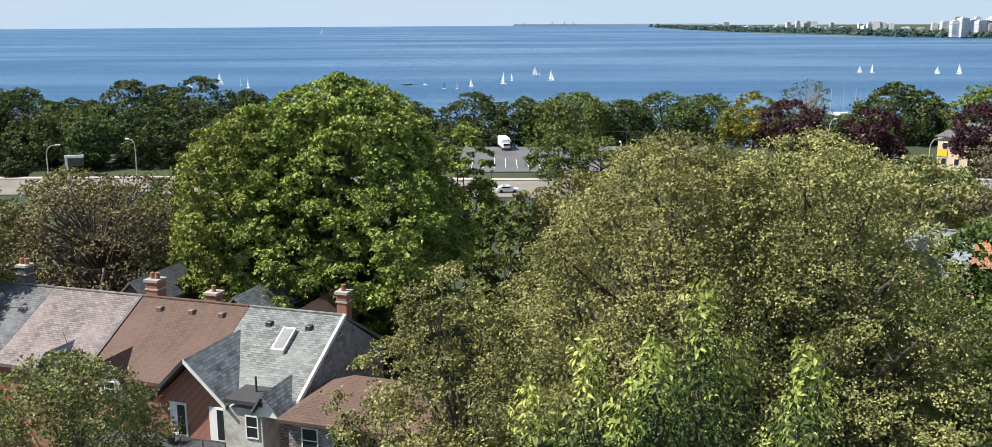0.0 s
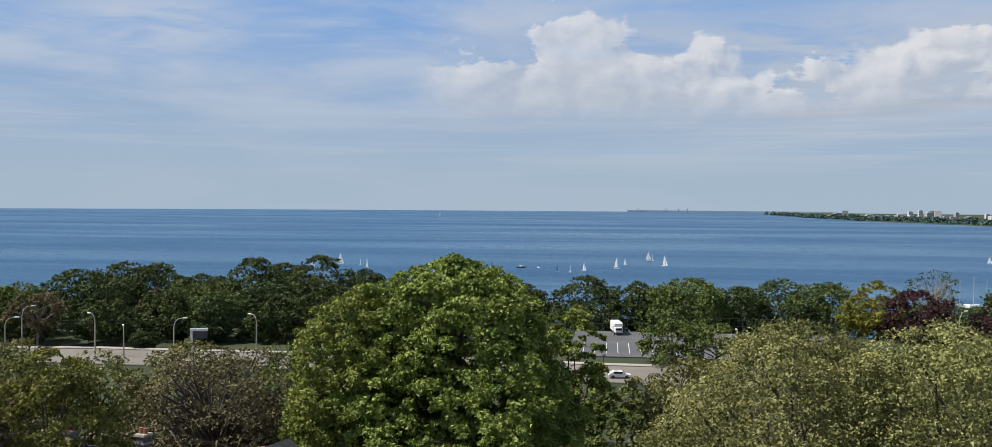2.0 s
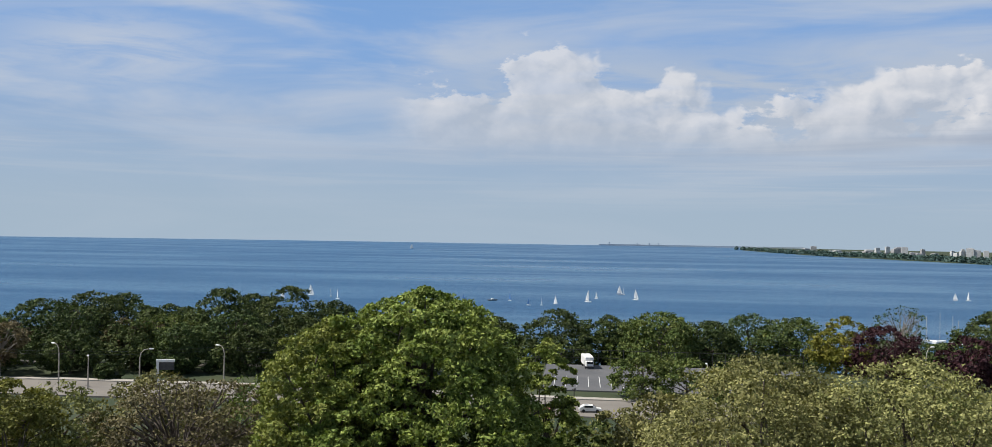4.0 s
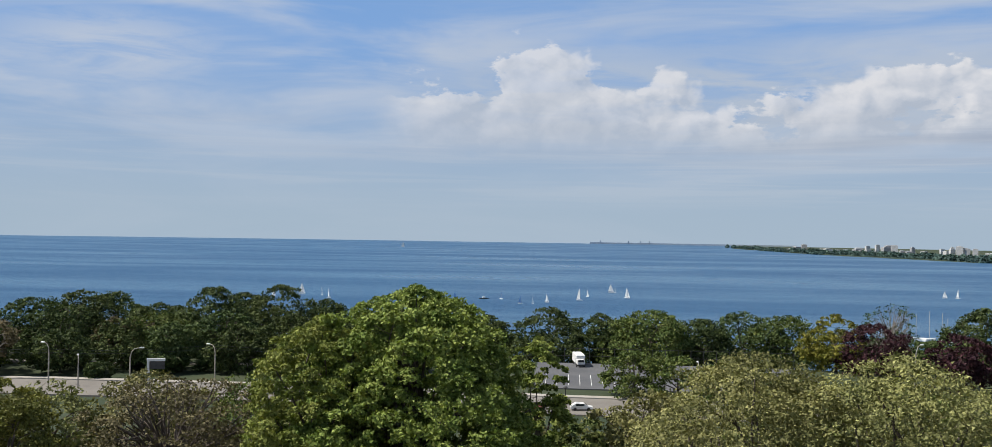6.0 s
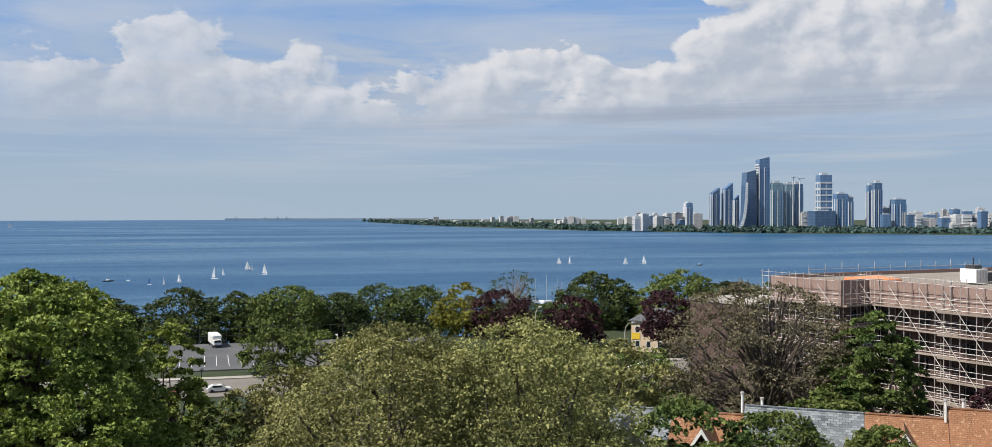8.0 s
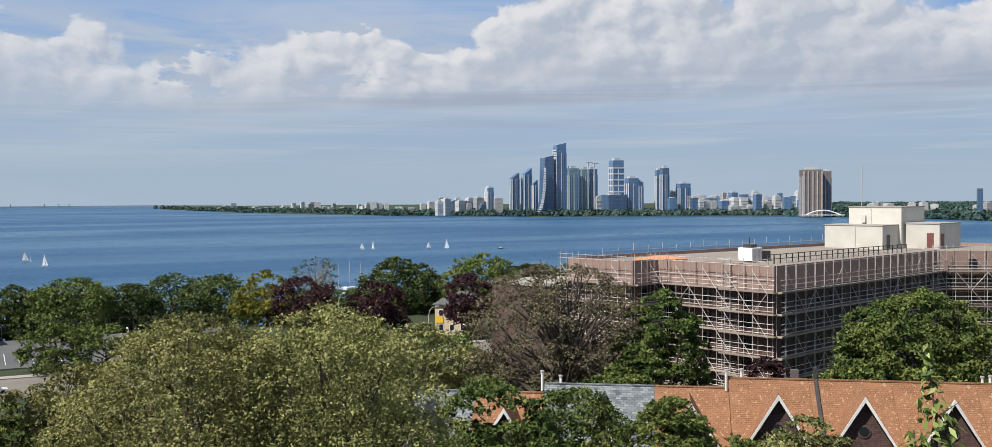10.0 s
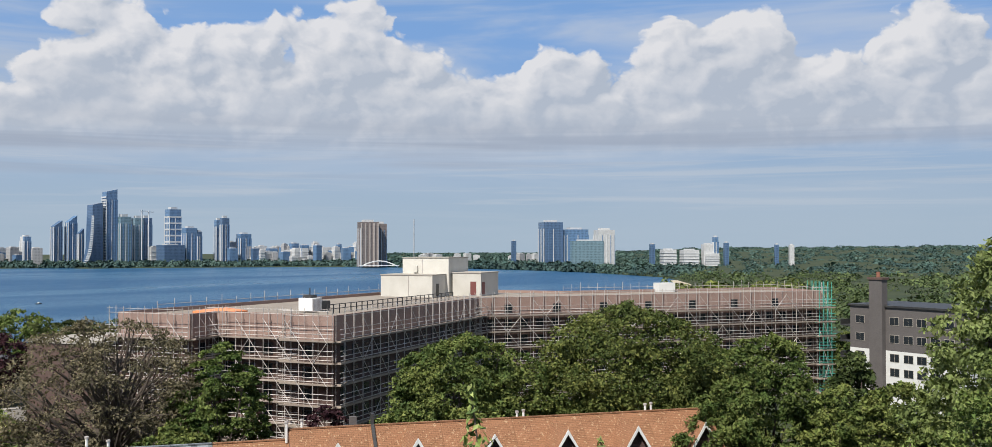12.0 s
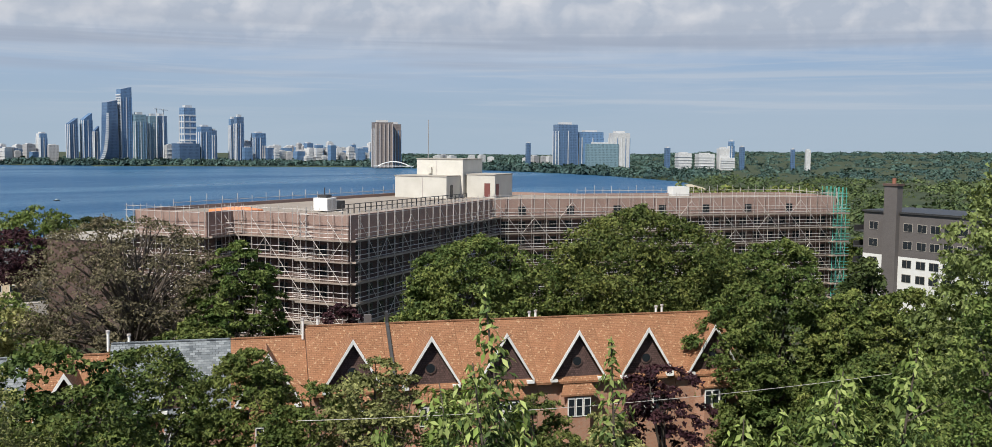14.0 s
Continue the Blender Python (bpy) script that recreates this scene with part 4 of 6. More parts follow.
for x, y, z, h in ((-15.6, 2.6, 13.2, 1.6), (-14.0, 2.8, 13.5, 0.9), (0.1, 2.4, 13.6, 1.7), (1.4, 2.9, 14.4, 0.9), (20.6, 2.9, 14.4, 0.7), (21.2, 2.9, 14.4, 0.8), (33.2, 2.9, 14.4, 0.8), (33.8, 2.9, 14.4, 0.9)):
    t = thing("flue_pipe", TOWN @ pose(x, y, z - 0.3), "pale metal flue pipe on the ridge", "flue pipe", "roof flues")
    part("pipe", rod((0, 0, 0), (0, 0, h), 0.11, 8), M["white"], t)
    part("cap", rod((0, 0, h), (0, 0, h + 0.16), 0.17, 8), M["galv"], t)
t = thing("roof_divider", TOWN @ pose(7.4, 0, 0), "dark metal fire-wall cap running down the roof", "roof trim")
g = bmesh.new()
slab(g, [(-0.13, -2.6, 9.85), (0.13, -2.6, 9.85), (0.13, 2.7, 14.65), (-0.13, 2.7, 14.65)], 0.4)
part("cap", g, M["dark_metal"], t)
part("upstand", boxes((-0.12, 0.12, 2.5, 3.0, 14.2, 15.4)), M["dark_metal"], t)
part("vent_box", boxes((-1.9, -1.3, 3.0, 3.6, 13.8, 15.1)), M["grey_brick"], t)

# ---- apartment block under scaffolding ----
BA = radians(15)
W_, U_ = Vector((math.cos(BA), math.sin(BA))), Vector((math.sin(BA), -math.cos(BA)))
PA = Vector((90.9, 95.1))
S3 = PA - U_ * 6.5
S3B = S3 + W_ * 1.5
P2 = S3B - U_ * 13.5
P1 = P2 - W_ * 5.6
FL = P1 - U_ * 12.5
IN = PA + W_ * 49.0
RD = Vector((math.cos(radians(-33.0)), math.sin(radians(-33.0))))
RE = IN + RD * 74.0
RN = Vector((-RD.y, RD.x))
REB = RE + RN * 17.0
JB = IN + RD * 24.0 + RN * 17.0
KB = PA + W_ * 76.0 - U_ * 24.0
LB = FL + W_ * 8.0
ROOF_Z, LIFT = 20.3, 2.84
PLAN = [PA, IN, RE, REB, JB, KB, LB, FL, P1, P2, S3B, S3]
block = thing("apartment_block", pose(0, 0, 0), "brown brick apartment block wrapped in scaffolding", "apartment building")
# dark brown brick, with the shade of the platforms partly in its colour
part("lower_wall", prism(bmesh.new(), [tuple(p) for p in PLAN], -3.0, ROOF_Z - LIFT - 0.2), M["brown_brick"], block)
part("top_wall", prism(bmesh.new(), [tuple(p) for p in PLAN], ROOF_Z - LIFT - 0.2, ROOF_Z - 0.45), M["pink_brick"], block, "pale pink brick top storey")


def inset(pts, d):
    n, out = len(pts), []
    for i in range(n):
        a, b, c = pts[i - 1], pts[i], pts[(i + 1) % n]
        d1, d2 = (b - a).normalized(), (c - b).normalized()
        n1, n2 = Vector((-d1.y, d1.x)), Vector((-d2.y, d2.x))
        m = (n1 + n2)
        m = m / max(m.dot(n1), 0.3)
        out.append(b + m * d)
    return out


part("roof", prism(bmesh.new(), [tuple(p) for p in inset(PLAN, 0.5)], ROOF_Z - 0.45, ROOF_Z - 0.2), M["gravel"], block, "pale gravel flat roof")
inner_ = inset(PLAN, 0.5)
for i in range(len(PLAN)):
    j = (i + 1) % len(PLAN)
    part("parapet", prism(bmesh.new(), [tuple(PLAN[i]), tuple(PLAN[j]), tuple(inner_[j]), tuple(inner_[i])], ROOF_Z - 0.447, ROOF_Z + 0.35), M["pink_brick"], block)


def facade_windows(a, b, parent, step=3.1, w=1.5, h=1.4, z_list=None, off=0.0):
    """Windows along a wall that runs from a to b with its outer side on the right hand."""
    d = (b - a).normalized()
    n = Vector((d.y, -d.x))
    ln = (b - a).length
    k = int((ln - 1.4) // step)
    for z in z_list:
        for i in range(k):
            c = a + d * (0.9 + step * (i + 0.5)) + n * 0.03
            m = Matrix(((d.x, -n.x, 0, c.x), (d.y, -n.y, 0, c.y), (0, 0, 1, z), (0, 0, 0, 1)))
            if not WIN:
                o = part("window", boxes((-w / 2, w / 2, -0.05, 0.05, 0, h), (-w / 2 - 0.1, w / 2 + 0.1, -0.12, 0.0, -0.1, -0.001)), M["dark_metal"], parent)
                q = part("pane", boxes((-w / 2 + 0.09, -0.04, -0.062, -0.04, 0.09, h - 0.09), (0.04, w / 2 - 0.09, -0.062, -0.04, 0.09, h - 0.09)), M["glass"], o)
                WIN.append((o.data, q.data))
            else:
                o = new("window", WIN[0][0])
                o.parent = parent
                q = new("pane", WIN[0][1])
                q.parent = o
            o.matrix_local = m


WIN = []
LEVELS = [ROOF_Z - 0.2 - LIFT * k for k in range(1, 8)]
for a, b in ((PA, IN), (IN, RE), (P1, P2), (S3, PA), (P2, S3B), (FL, P1)):
    facade_windows(a, b, block, z_list=[z + 0.75 for z in LEVELS[1:6]])
facade_windows(IN, RE, block, step=9.5, z_list=[LEVELS[0] + 0.6])

# penthouse boxes on the roof
def roof_box(corner, lu, lw, z0, z1, label, extra=None):
    t = thing("roof_penthouse", pose(corner[0], corner[1], 0, 0, 0, 15), label, "penthouse", "rooftop machine rooms")
    part("wall", boxes((0, lw, 0, lu, z0, z1), bevel=0.02), M["cream"], t)
    part("coping", boxes((-0.12, lw + 0.12, -0.12, lu + 0.12, z1, z1 + 0.16)), M["concrete"], t)
    for b, mm, nm in extra or ():
        part(nm, boxes(b), mm, t)
    return t


roof_box((141.0, 121.0), 11.0, 6.5, ROOF_Z - 0.3, 24.2, "cream rendered rooftop machine room with dark door", [((1.6, 2.8, -0.05, 0.04, 20.3, 22.6), M["dark_metal"], "door"), ((-0.08, 0.0, 5.0, 5.1, 20.3, 24.0), M["galv"], "downpipe")])
roof_box((147.0, 122.0), 10.0, 9.5, ROOF_Z - 0.3, 27.4, "tall cream lift motor room on the flat roof", [((-0.5, 0.0, 6.6, 7.4, 24.6, 25.9), M["cream"], "duct"), ((-0.08, 0.0, 5.6, 5.7, 24.4, 27.2), M["galv"], "downpipe")])
roof_box((149.5, 116.0), 6.0, 9.0, ROOF_Z - 0.3, 24.5, "cream rooftop room with a dull red door", [((0.5, 1.9, -0.05, 0.04, 20.3, 22.8), M["red_door"], "door"), ((-0.07, 0.03, 1.0, 2.2, 20.3, 22.9), M["red_door"], "door")])
hv = thing("cooling_unit", pose(98.5, 107.5, ROOF_Z - 0.2, 0, 0, 15), "white ribbed rooftop cooling unit", "air conditioner")
part("casing", boxes((0, 2.6, 0, 2.4, 0.2, 2.1), bevel=0.05), M["white"], hv)
for k in range(7):
    part("rib", boxes((0.2 + k * 0.34, 0.32 + k * 0.34, -0.04, 0.01, 0.35, 1.95)), M["galv"], hv)
part("fan_housing", boxes((0.5, 2.0, 0.5, 1.9, 2.1, 2.55)), M["dark_metal"], hv)
part("duct", boxes((2.62, 5.6, 0.4, 2.2, 0.3, 1.5), bevel=0.03), M["dark_metal"], hv)
part("vent_pipe", rod((1.2, 1.2, 2.5), (1.2, 1.2, 3.6), 0.09), M["dark_metal"], hv)
tp = bmesh.new()
slab(tp, [(0, 0, 0.5), (7.0, 0.2, 0.62), (7.2, 3.0, 0.55), (3.0, 3.6, 0.9), (0.2, 3.1, 0.6)], 0.5)
tb = tagged(part("orange_tarp", tp, M["tarp"], None), "orange tarpaulin over materials on the roof", "tarpaulin")
tb.matrix_world = pose(86.2, 119.0, ROOF_Z - 0.22, 0, 0, -72)
tb2 = thing("roof_cabin", pose(184, 96, ROOF_Z - 0.2, 0, 0, -33), "small white site cabin on the roof", "cabin")
part("cabin", boxes((0, 4.0, 0, 2.2, 0, 1.9), bevel=0.04), M["white"], tb2)

# scaffolding
scaf = thing("scaffolding", pose(0, 0, 0), "galvanised tube scaffolding with board platforms", "scaffolding")
BRACE = {}


def bare_mesh(name, bm, material):
    me = bpy.data.meshes.new(name)
    bm.to_mesh(me)
    bm.free()
    me.materials.append(material)
    return me


def put_part(name, data, m, parent):
    o = new(name, data)
    o.parent = parent
    o.matrix_local = m
    return o


def scaffold_run(a, b, bay=2.45, gap=0.35, deep=1.25, levels=7, material=None):
    d = (b - a).normalized()
    n = Vector((d.y, -d.x))
    ln = (b - a).length
    k = max(1, round(ln / bay))
    st = ln / k
    ang = math.degrees(math.atan2(d.y, d.x))
    for i in range(k + 1):
        for o_ in (gap, gap + deep):
            c = a + d * (st * i) + n * o_
            put_part("pole", POLE if material is None else GPOLE, pose(c.x, c.y, 0.0), scaf)
    mid = (a + b) / 2
    base = pose(a.x, a.y, 0, 0, 0, ang)
    for lv in range(levels):
        z = ROOF_Z - 0.25 - LIFT * (lv + 1)
        o = part("platform", boxes((-0.9, ln + 0.9, -(gap + deep) - 0.05, -gap + 0.05, z, z + 0.09), (-0.9, ln + 0.9, -(gap + deep) - 0.09, -(gap + deep) - 0.055, z + 0.05, z + 0.27)), M["board"], scaf)
        o.matrix_local = base
        for hgt in (0.55, 1.1):
            r = part("guard_rail", rod((-1.0, -(gap + deep) - 0.1, z + hgt), (ln + 1.0, -(gap + deep) - 0.1, z + hgt), 0.05, 5), material or M["galv"], scaf)
            r.matrix_local = base
        r = part("ledger", rod((-1.0, -gap - deep, z + 1.75), (ln + 1.0, -gap - deep, z + 1.75), 0.045, 5), material or M["galv"], scaf)
        r.matrix_local = base
        r = part("ledger", rod((-1.0, -gap, z - 0.08), (ln + 1.0, -gap, z - 0.08), 0.05, 5), material or M["galv"], scaf)
        r.matrix_local = base
        for i in range(k):
            if (i + lv) % 2 == 0 or (i * 2 + lv) % 5 == 0:
                s = 1 if (i + lv) % 2 else -1
                key = (round(st, 2), s)
                if key not in BRACE:
                    p, q = ((0, 0, 0), (st, 0, LIFT)) if s > 0 else ((st, 0, 0), (0, 0, LIFT))
                    BRACE[key] = bare_mesh("brace", rod(p, q, 0.042, 5), M["galv"])
                put_part("brace", BRACE[key], base @ pose(st * i, -(gap + deep) - 0.16, z), scaf)
    for hgt in (0.6, 1.2):
        r = part("top_rail", rod((-0.3, -(gap + deep) - 0.1, ROOF_Z + hgt - 0.2), (ln + 0.3, -(gap + deep) - 0.1, ROOF_Z + hgt - 0.2), 0.036, 5), material or M["galv"], scaf)
        r.matrix_local = base


POLE = bare_mesh("pole", rod((0, 0, -3.2), (0, 0, ROOF_Z + 1.3), 0.045, 6), M["galv"])
SHORT = bare_mesh("roof_post", rod((0, 0, -0.1), (0, 0, 1.0), 0.05, 5), M["galv"])
GPOLE = bare_mesh("pole", rod((0, 0, -3.2), (0, 0, ROOF_Z + 2.2), 0.07, 6), M["green_tube"])
for a, b in ((FL, P1), (P1, P2), (P2, S3B), (S3, PA), (PA, IN), (IN, RE)):
    scaffold_run(a, b)
scaffold_run(RE - RD * 2.0, RE, bay=0.8, gap=1.8, material=M["green_tube"])
scaffold_run(RE, RE + RN * 5.0, bay=1.2, material=M["green_tube"])
# uprights and rails along the roof's far edges
for a, b, k in ((JB, REB, 26), (LB, KB, 22), (REB, RE, 7)):
    for i in range(k + 1):
        c = a.lerp(b, i / k)
        put_part("roof_post", SHORT, pose(c.x, c.y, ROOF_Z + 0.1) @ Matrix.Diagonal((1, 1, 1.3 + 0.6 * ((i * 7) % 5) / 4, 1)), scaf)
    part("roof_rail", rod((a.x, a.y, ROOF_Z + 0.9), (b.x, b.y, ROOF_Z + 0.9), 0.045, 5), M["galv"], scaf)
gr = thing("roof_guard", pose(0, 0, 0), "dark timber guard rail along the flat roof", "guard rail")
ga, gb_ = PA + W_ * 9 - U_ * 6.5, PA + W_ * 50 - U_ * 5.5
for i in range(27):
    c = ga.lerp(gb_, i / 26)
    part("post", boxes((c.x - 0.06, c.x + 0.06, c.y - 0.06, c.y + 0.06, ROOF_Z - 0.2, ROOF_Z + 1.15)), M["dark_metal"], gr)
for z in (0.5, 1.12):
    part("rail", rod((ga.x, ga.y, ROOF_Z + z), (gb_.x, gb_.y, ROOF_Z + z), 0.07, 4), M["dark_metal"], gr)

# brick wing further back on the shore side
bk = thing("brick_wing", pose(81.0, 146.0, 0, 0, 0, -75), "plain red-brown brick building end with pale coping", "building")
part("wall", boxes((-6, 9, 0, 14, -5.0, 14.8)), M["brown_brick"], bk)
part("coping", boxes((-6.2, 9.2, -0.2, 14.2, 14.8, 15.2)), M["concrete"], bk)

# grey and white flats with a tall chimney
fl = thing("grey_flats", pose(188.0, 58.0, 0, 0, 0, -110), "dark grey brick flats over a white ground storey", "apartment building")
part("wall", boxes((0, 22, 0, 14, 10.8, 18.6)), M["grey_brick"], fl)
part("lower_wall", boxes((0, 22, -0.02, 14, -2.0, 10.8)), M["white"], fl, "white painted lower storeys")
part("roof_edge", boxes((-0.3, 22.3, -0.3, 14.3, 18.6, 18.95)), M["dark_metal"], fl)
for z in (3.0, 6.2, 9.0 - 0.2, 12.2, 15.4):
    for x in (2.2, 9.4, 12.2, 14.8, 17.4, 20.0):
        o = part("window", boxes((x - 0.95, x + 0.95, -0.06, 0.05, z, z + 1.5)), M["concrete"], fl)
        part("pane", boxes((x - 0.87, x - 0.03, -0.08, -0.05, z + 0.08, z + 1.42), (x + 0.03, x + 0.87, -0.08, -0.05, z + 0.08, z + 1.42)), M["glass"], o)
part("chimney", boxes((4.9, 7.6, -1.1, 0.6, -1.0, 23.6), bevel=0.04), M["grey_brick"], fl)
part("chimney_cap", boxes((4.7, 7.8, -1.3, 0.8, 23.6, 24.0)), M["brown_brick"], fl)
part("chimney_pot", rod((6.3, -0.2, 24.0), (6.3, -0.2, 25.0), 0.35, 8), M["terracotta"], fl)
for z in (5.5, 8.6, 11.6, 14.6):
    part("balcony", boxes((-3.0, -0.02, 1.0, 6.0, z, z + 0.2), (-3.0, -2.9, 1.0, 6.0, z + 0.2, z + 1.15)), M["dark_metal"], fl)


# ---- trees ----
def args(seed, h, w, **kw):
    a = dict(seed=seed, height=h, width=w, low=0.25, clumps=90, count=9000, leaf=0.45, profile="round", spray=1.0, droop=0.0, thin=0.0, limbs=14)
    a.update(kw)
    return a


# large trees by the houses
make_tree("maple_tree", "large bright green maple with a full lumpy crown", (-13.8, 86.7, 0), args(11, 25.2, 23.5, low=0.04, clumps=1500, count=220000, leaf=0.31, profile="round", spray=0.42, limbs=90), M["maple_leaf"], M["bark"], "street trees")
make_tree("maple_tree", "bright green maple leaning into its larger neighbour", (-22.0, 85.0, 0), args(13, 22.4, 15.0, low=0.05, clumps=600, count=70000, leaf=0.31, spray=0.50, limbs=40), M["maple_leaf"], M["bark"], "street trees")
make_tree("maple_tree", "slender bright green maple beside the larger one", (-3.4, 101.9, 0), args(12, 19.4, 7.2, low=0.20, clumps=170, count=30000, leaf=0.31, spray=0.9, profile="round"), M["maple_leaf"], M["bark"], "street trees")
make_tree("locust_tree", "wide airy locust with small silvery olive leaves", (8.0, 44.4, 0), args(21, 24.8, 20.0, low=0.04, clumps=1300, count=240000, leaf=0.138, profile="dome", spray=0.62, thin=0.6, limbs=120), M["locust_leaf"], M["bark"], "street trees")
make_tree("locust_tree", "airy locust whose crown merges with the next", (14.2, 43.6, 0), args(23, 25.0, 19.0, low=0.04, clumps=1200, count=220000, leaf=0.138, profile="dome", spray=0.64, thin=0.6, limbs=120), M["locust_leaf"], M["bark"], "street trees")
make_tree("locust_tree", "smaller locust with silvery olive leaves", (-2.0, 43.0, 0), args(22, 19.0, 12.0, low=0.05, clumps=420, count=80000, leaf=0.15, profile="dome", spray=0.72, thin=0.5, limbs=40), M["locust_leaf"], M["bark"], "street trees")
for i, (x, y, h, w) in enumerate(((-37.5, 90.5, 15.6, 21.0), (-52.6, 76.1, 15.0, 12.0))):
    make_tree("hackberry_tree", "thin brownish tree with twisting dark limbs", (x, y, 0), args(31 + i, h, w, low=0.25, clumps=300, count=19000, leaf=0.30, profile="spread", spray=0.6, thin=1.2, limbs=150), M["olive_leaf"], M["bark"], "street trees")
for i, (x, y, h, w) in enumerate(((-43.5, 71.9, 18.4, 12.4), (-47.0, 63.8, 18.0, 10.3))):
    make_tree("elm_tree", "olive green tree with a rounded crown", (x, y, 0), args(41 + i, h, w, low=0.1, clumps=240, count=45000, leaf=0.26, spray=0.8, limbs=20), M["olive_leaf"] if i else M["elm_leaf"], M["bark"], "street trees")
for i, (x, y, h, w) in enumerate(((1.4, 72.0, 16.9, 7.5), (4.5, 63.9, 14.5, 9.0))):
    make_tree("cherry_tree", "small dense deep green tree", (x, y, 0), args(45 + i, h, w, low=0.15, clumps=110, count=16000, leaf=0.36), M["dark_leaf"], M["bark"], "street trees")
make_tree("elm_tree", "dark green tree in the shade of taller ones", (29.0, 56.2, 0), args(48, 18.4, 11.0, low=0.15, clumps=150, count=20000, leaf=0.34), M["dark_leaf"], M["bark"], "street trees")
make_tree("locust_tree", "olive leaved young tree below the houses", (-18.8, 39.8, 0), args(49, 16.0, 10.5, low=0.2, clumps=260, count=60000, leaf=0.15, profile="dome", thin=0.6, spray=1.1, limbs=50), M["locust_leaf"], M["bark"], "street trees")
make_tree("larch_tree", "thin rust-brown tree with fine bare twigs", (60.5, 97.8, 0), args(51, 22.0, 24.0, low=0.06, clumps=420, count=46000, leaf=0.28, profile="spread", spray=0.62, thin=1.2, limbs=190), M["rust_leaf"], M["bark"], "street trees")
for i, (x, y, h, w) in enumerate(((65.9, 85.6, 19.8, 10.0), (56.0, 80.6, 13.0, 10.5))):
    make_tree("linden_tree", "dense bright-sided green tree beside the scaffolding", (x, y, 0), args(52 + i, h, w, low=0.04, clumps=330, count=50000, leaf=0.32, spray=0.8, limbs=10), M["dark_leaf"] if i else M["mid_leaf"], M["bark"], "street trees")
for i, (x, y, h, w) in enumerate(((82.8, 66.1, 20.5, 19.8), (97.5, 55.1, 23.4, 24.0), (104.5, 47.7, 18.5, 13.0))):
    make_tree("linden_tree", "broad deep green tree in front of the scaffolding", (x, y, 0), args(55 + i, h, w, low=0.05, clumps=850, count=100000, leaf=0.34, spray=0.64, limbs=14), M["dark_leaf"], M["bark"], "street trees")
make_tree("spruce_tree", "dark blue-green conifer with drooping boughs", (99.5, 30.3, 0), args(58, 19.4, 11.0, low=0.08, clumps=200, count=26000, leaf=0.4, profile="cone", droop=0.8), M["park_leaf"], M["bark"], "street trees")
make_tree("ash_tree", "tall pointed yellow-green tree by the town houses", (85.6, 33.7, 0), args(59, 22.0, 15.0, low=0.04, clumps=520, count=90000, leaf=0.28, profile="dome", spray=0.68), M["mid_leaf"], M["bark"], "street trees")
for i, (x, y, h, w) in enumerate(((79.3, 20.7, 19.4, 11.0), (84.3, 26.6, 18.3, 10.0), (93.0, 24.0, 17.6, 10.5))):
    make_tree("elm_tree", "mid-green rounded tree near the flats", (x, y, 0), args(61 + i, h, w, low=0.04, clumps=300, count=40000, leaf=0.30, spray=0.8), M["mid_leaf"], M["bark"], "street trees")
for i, (x, y, h, w) in enumerate(((62.6, 8.0, 32.6, 15.5), (47.2, 6.6, 25.6, 12.5))):
    make_tree("willow_tree", ("tall pale green tree with hanging feathery sprays", "mid-green tree with feathery sprays below a taller one")[i], (x, y, 0), args(64 + i, h, w, low=0.04, clumps=800, count=(170000, 120000)[i], leaf=(0.27, 0.18)[i], profile="dome", spray=0.78, droop=1.4, thin=0.3, limbs=50), M[("willow_leaf", "mid_leaf")[i]], M["bark"], "street trees")
for i, (x, y, h, w) in enumerate(((30.6, 63.0, 11.6, 9.5), (35.8, 56.6, 16.9, 13.0), (41.2, 52.9, 16.3, 10.5), (57.7, 16.3, 18.4, 11.5))):
    make_tree("cherry_tree", "dense dark green garden tree before the town houses", (x, y, 0), args(67 + i, h, w, low=0.08, clumps=480, count=60000, leaf=0.23, profile="dome", spray=0.7, limbs=16), M["dark_leaf"] if i != 2 else M["mid_leaf"], M["bark"], "garden trees")
make_tree("locust_tree", "fine-leaved olive garden tree before the town houses", (42.8, 42.1, 0), args(72, 17.1, 10.0, low=0.1, clumps=220, count=46000, leaf=0.22, profile="dome", thin=0.7, limbs=50), M["locust_leaf"], M["bark"], "garden trees")
FILL = [(-52.0, 117.0, 13.0, 17.0), (-38.0, 122.0, 13.2, 16.0), (-70.0, 110.0, 13.0, 16.0), (-25.0, 128.0, 13.0, 15.0), (19.0, 49.5, 19.5, 14.0), (27.0, 72.0, 15.0, 13.0), (36.0, 95.0, 14.5, 14.0), (22.0, 98.0, 13.0, 14.0), (8.0, 104.0, 13.5, 15.0), (48.0, 112.0, 14.5, 14.0), (30.0, 120.0, 12.0, 14.0), (14.0, 132.0, 11.0, 15.0), (44.0, 138.0, 12.5, 16.0), (60.0, 128.0, 12.0, 14.0), (30.0, 152.0, 10.0, 14.0), (-8.0, 124.0, 10.0, 12.0), (62.0, 155.0, 10.0, 15.0), (-30.0, 118.0, 11.0, 14.0), (-62.0, 112.0, 12.0, 16.0), (-84.0, 124.0, 11.0, 16.0), (-56.0, 140.0, 9.0, 15.0)]
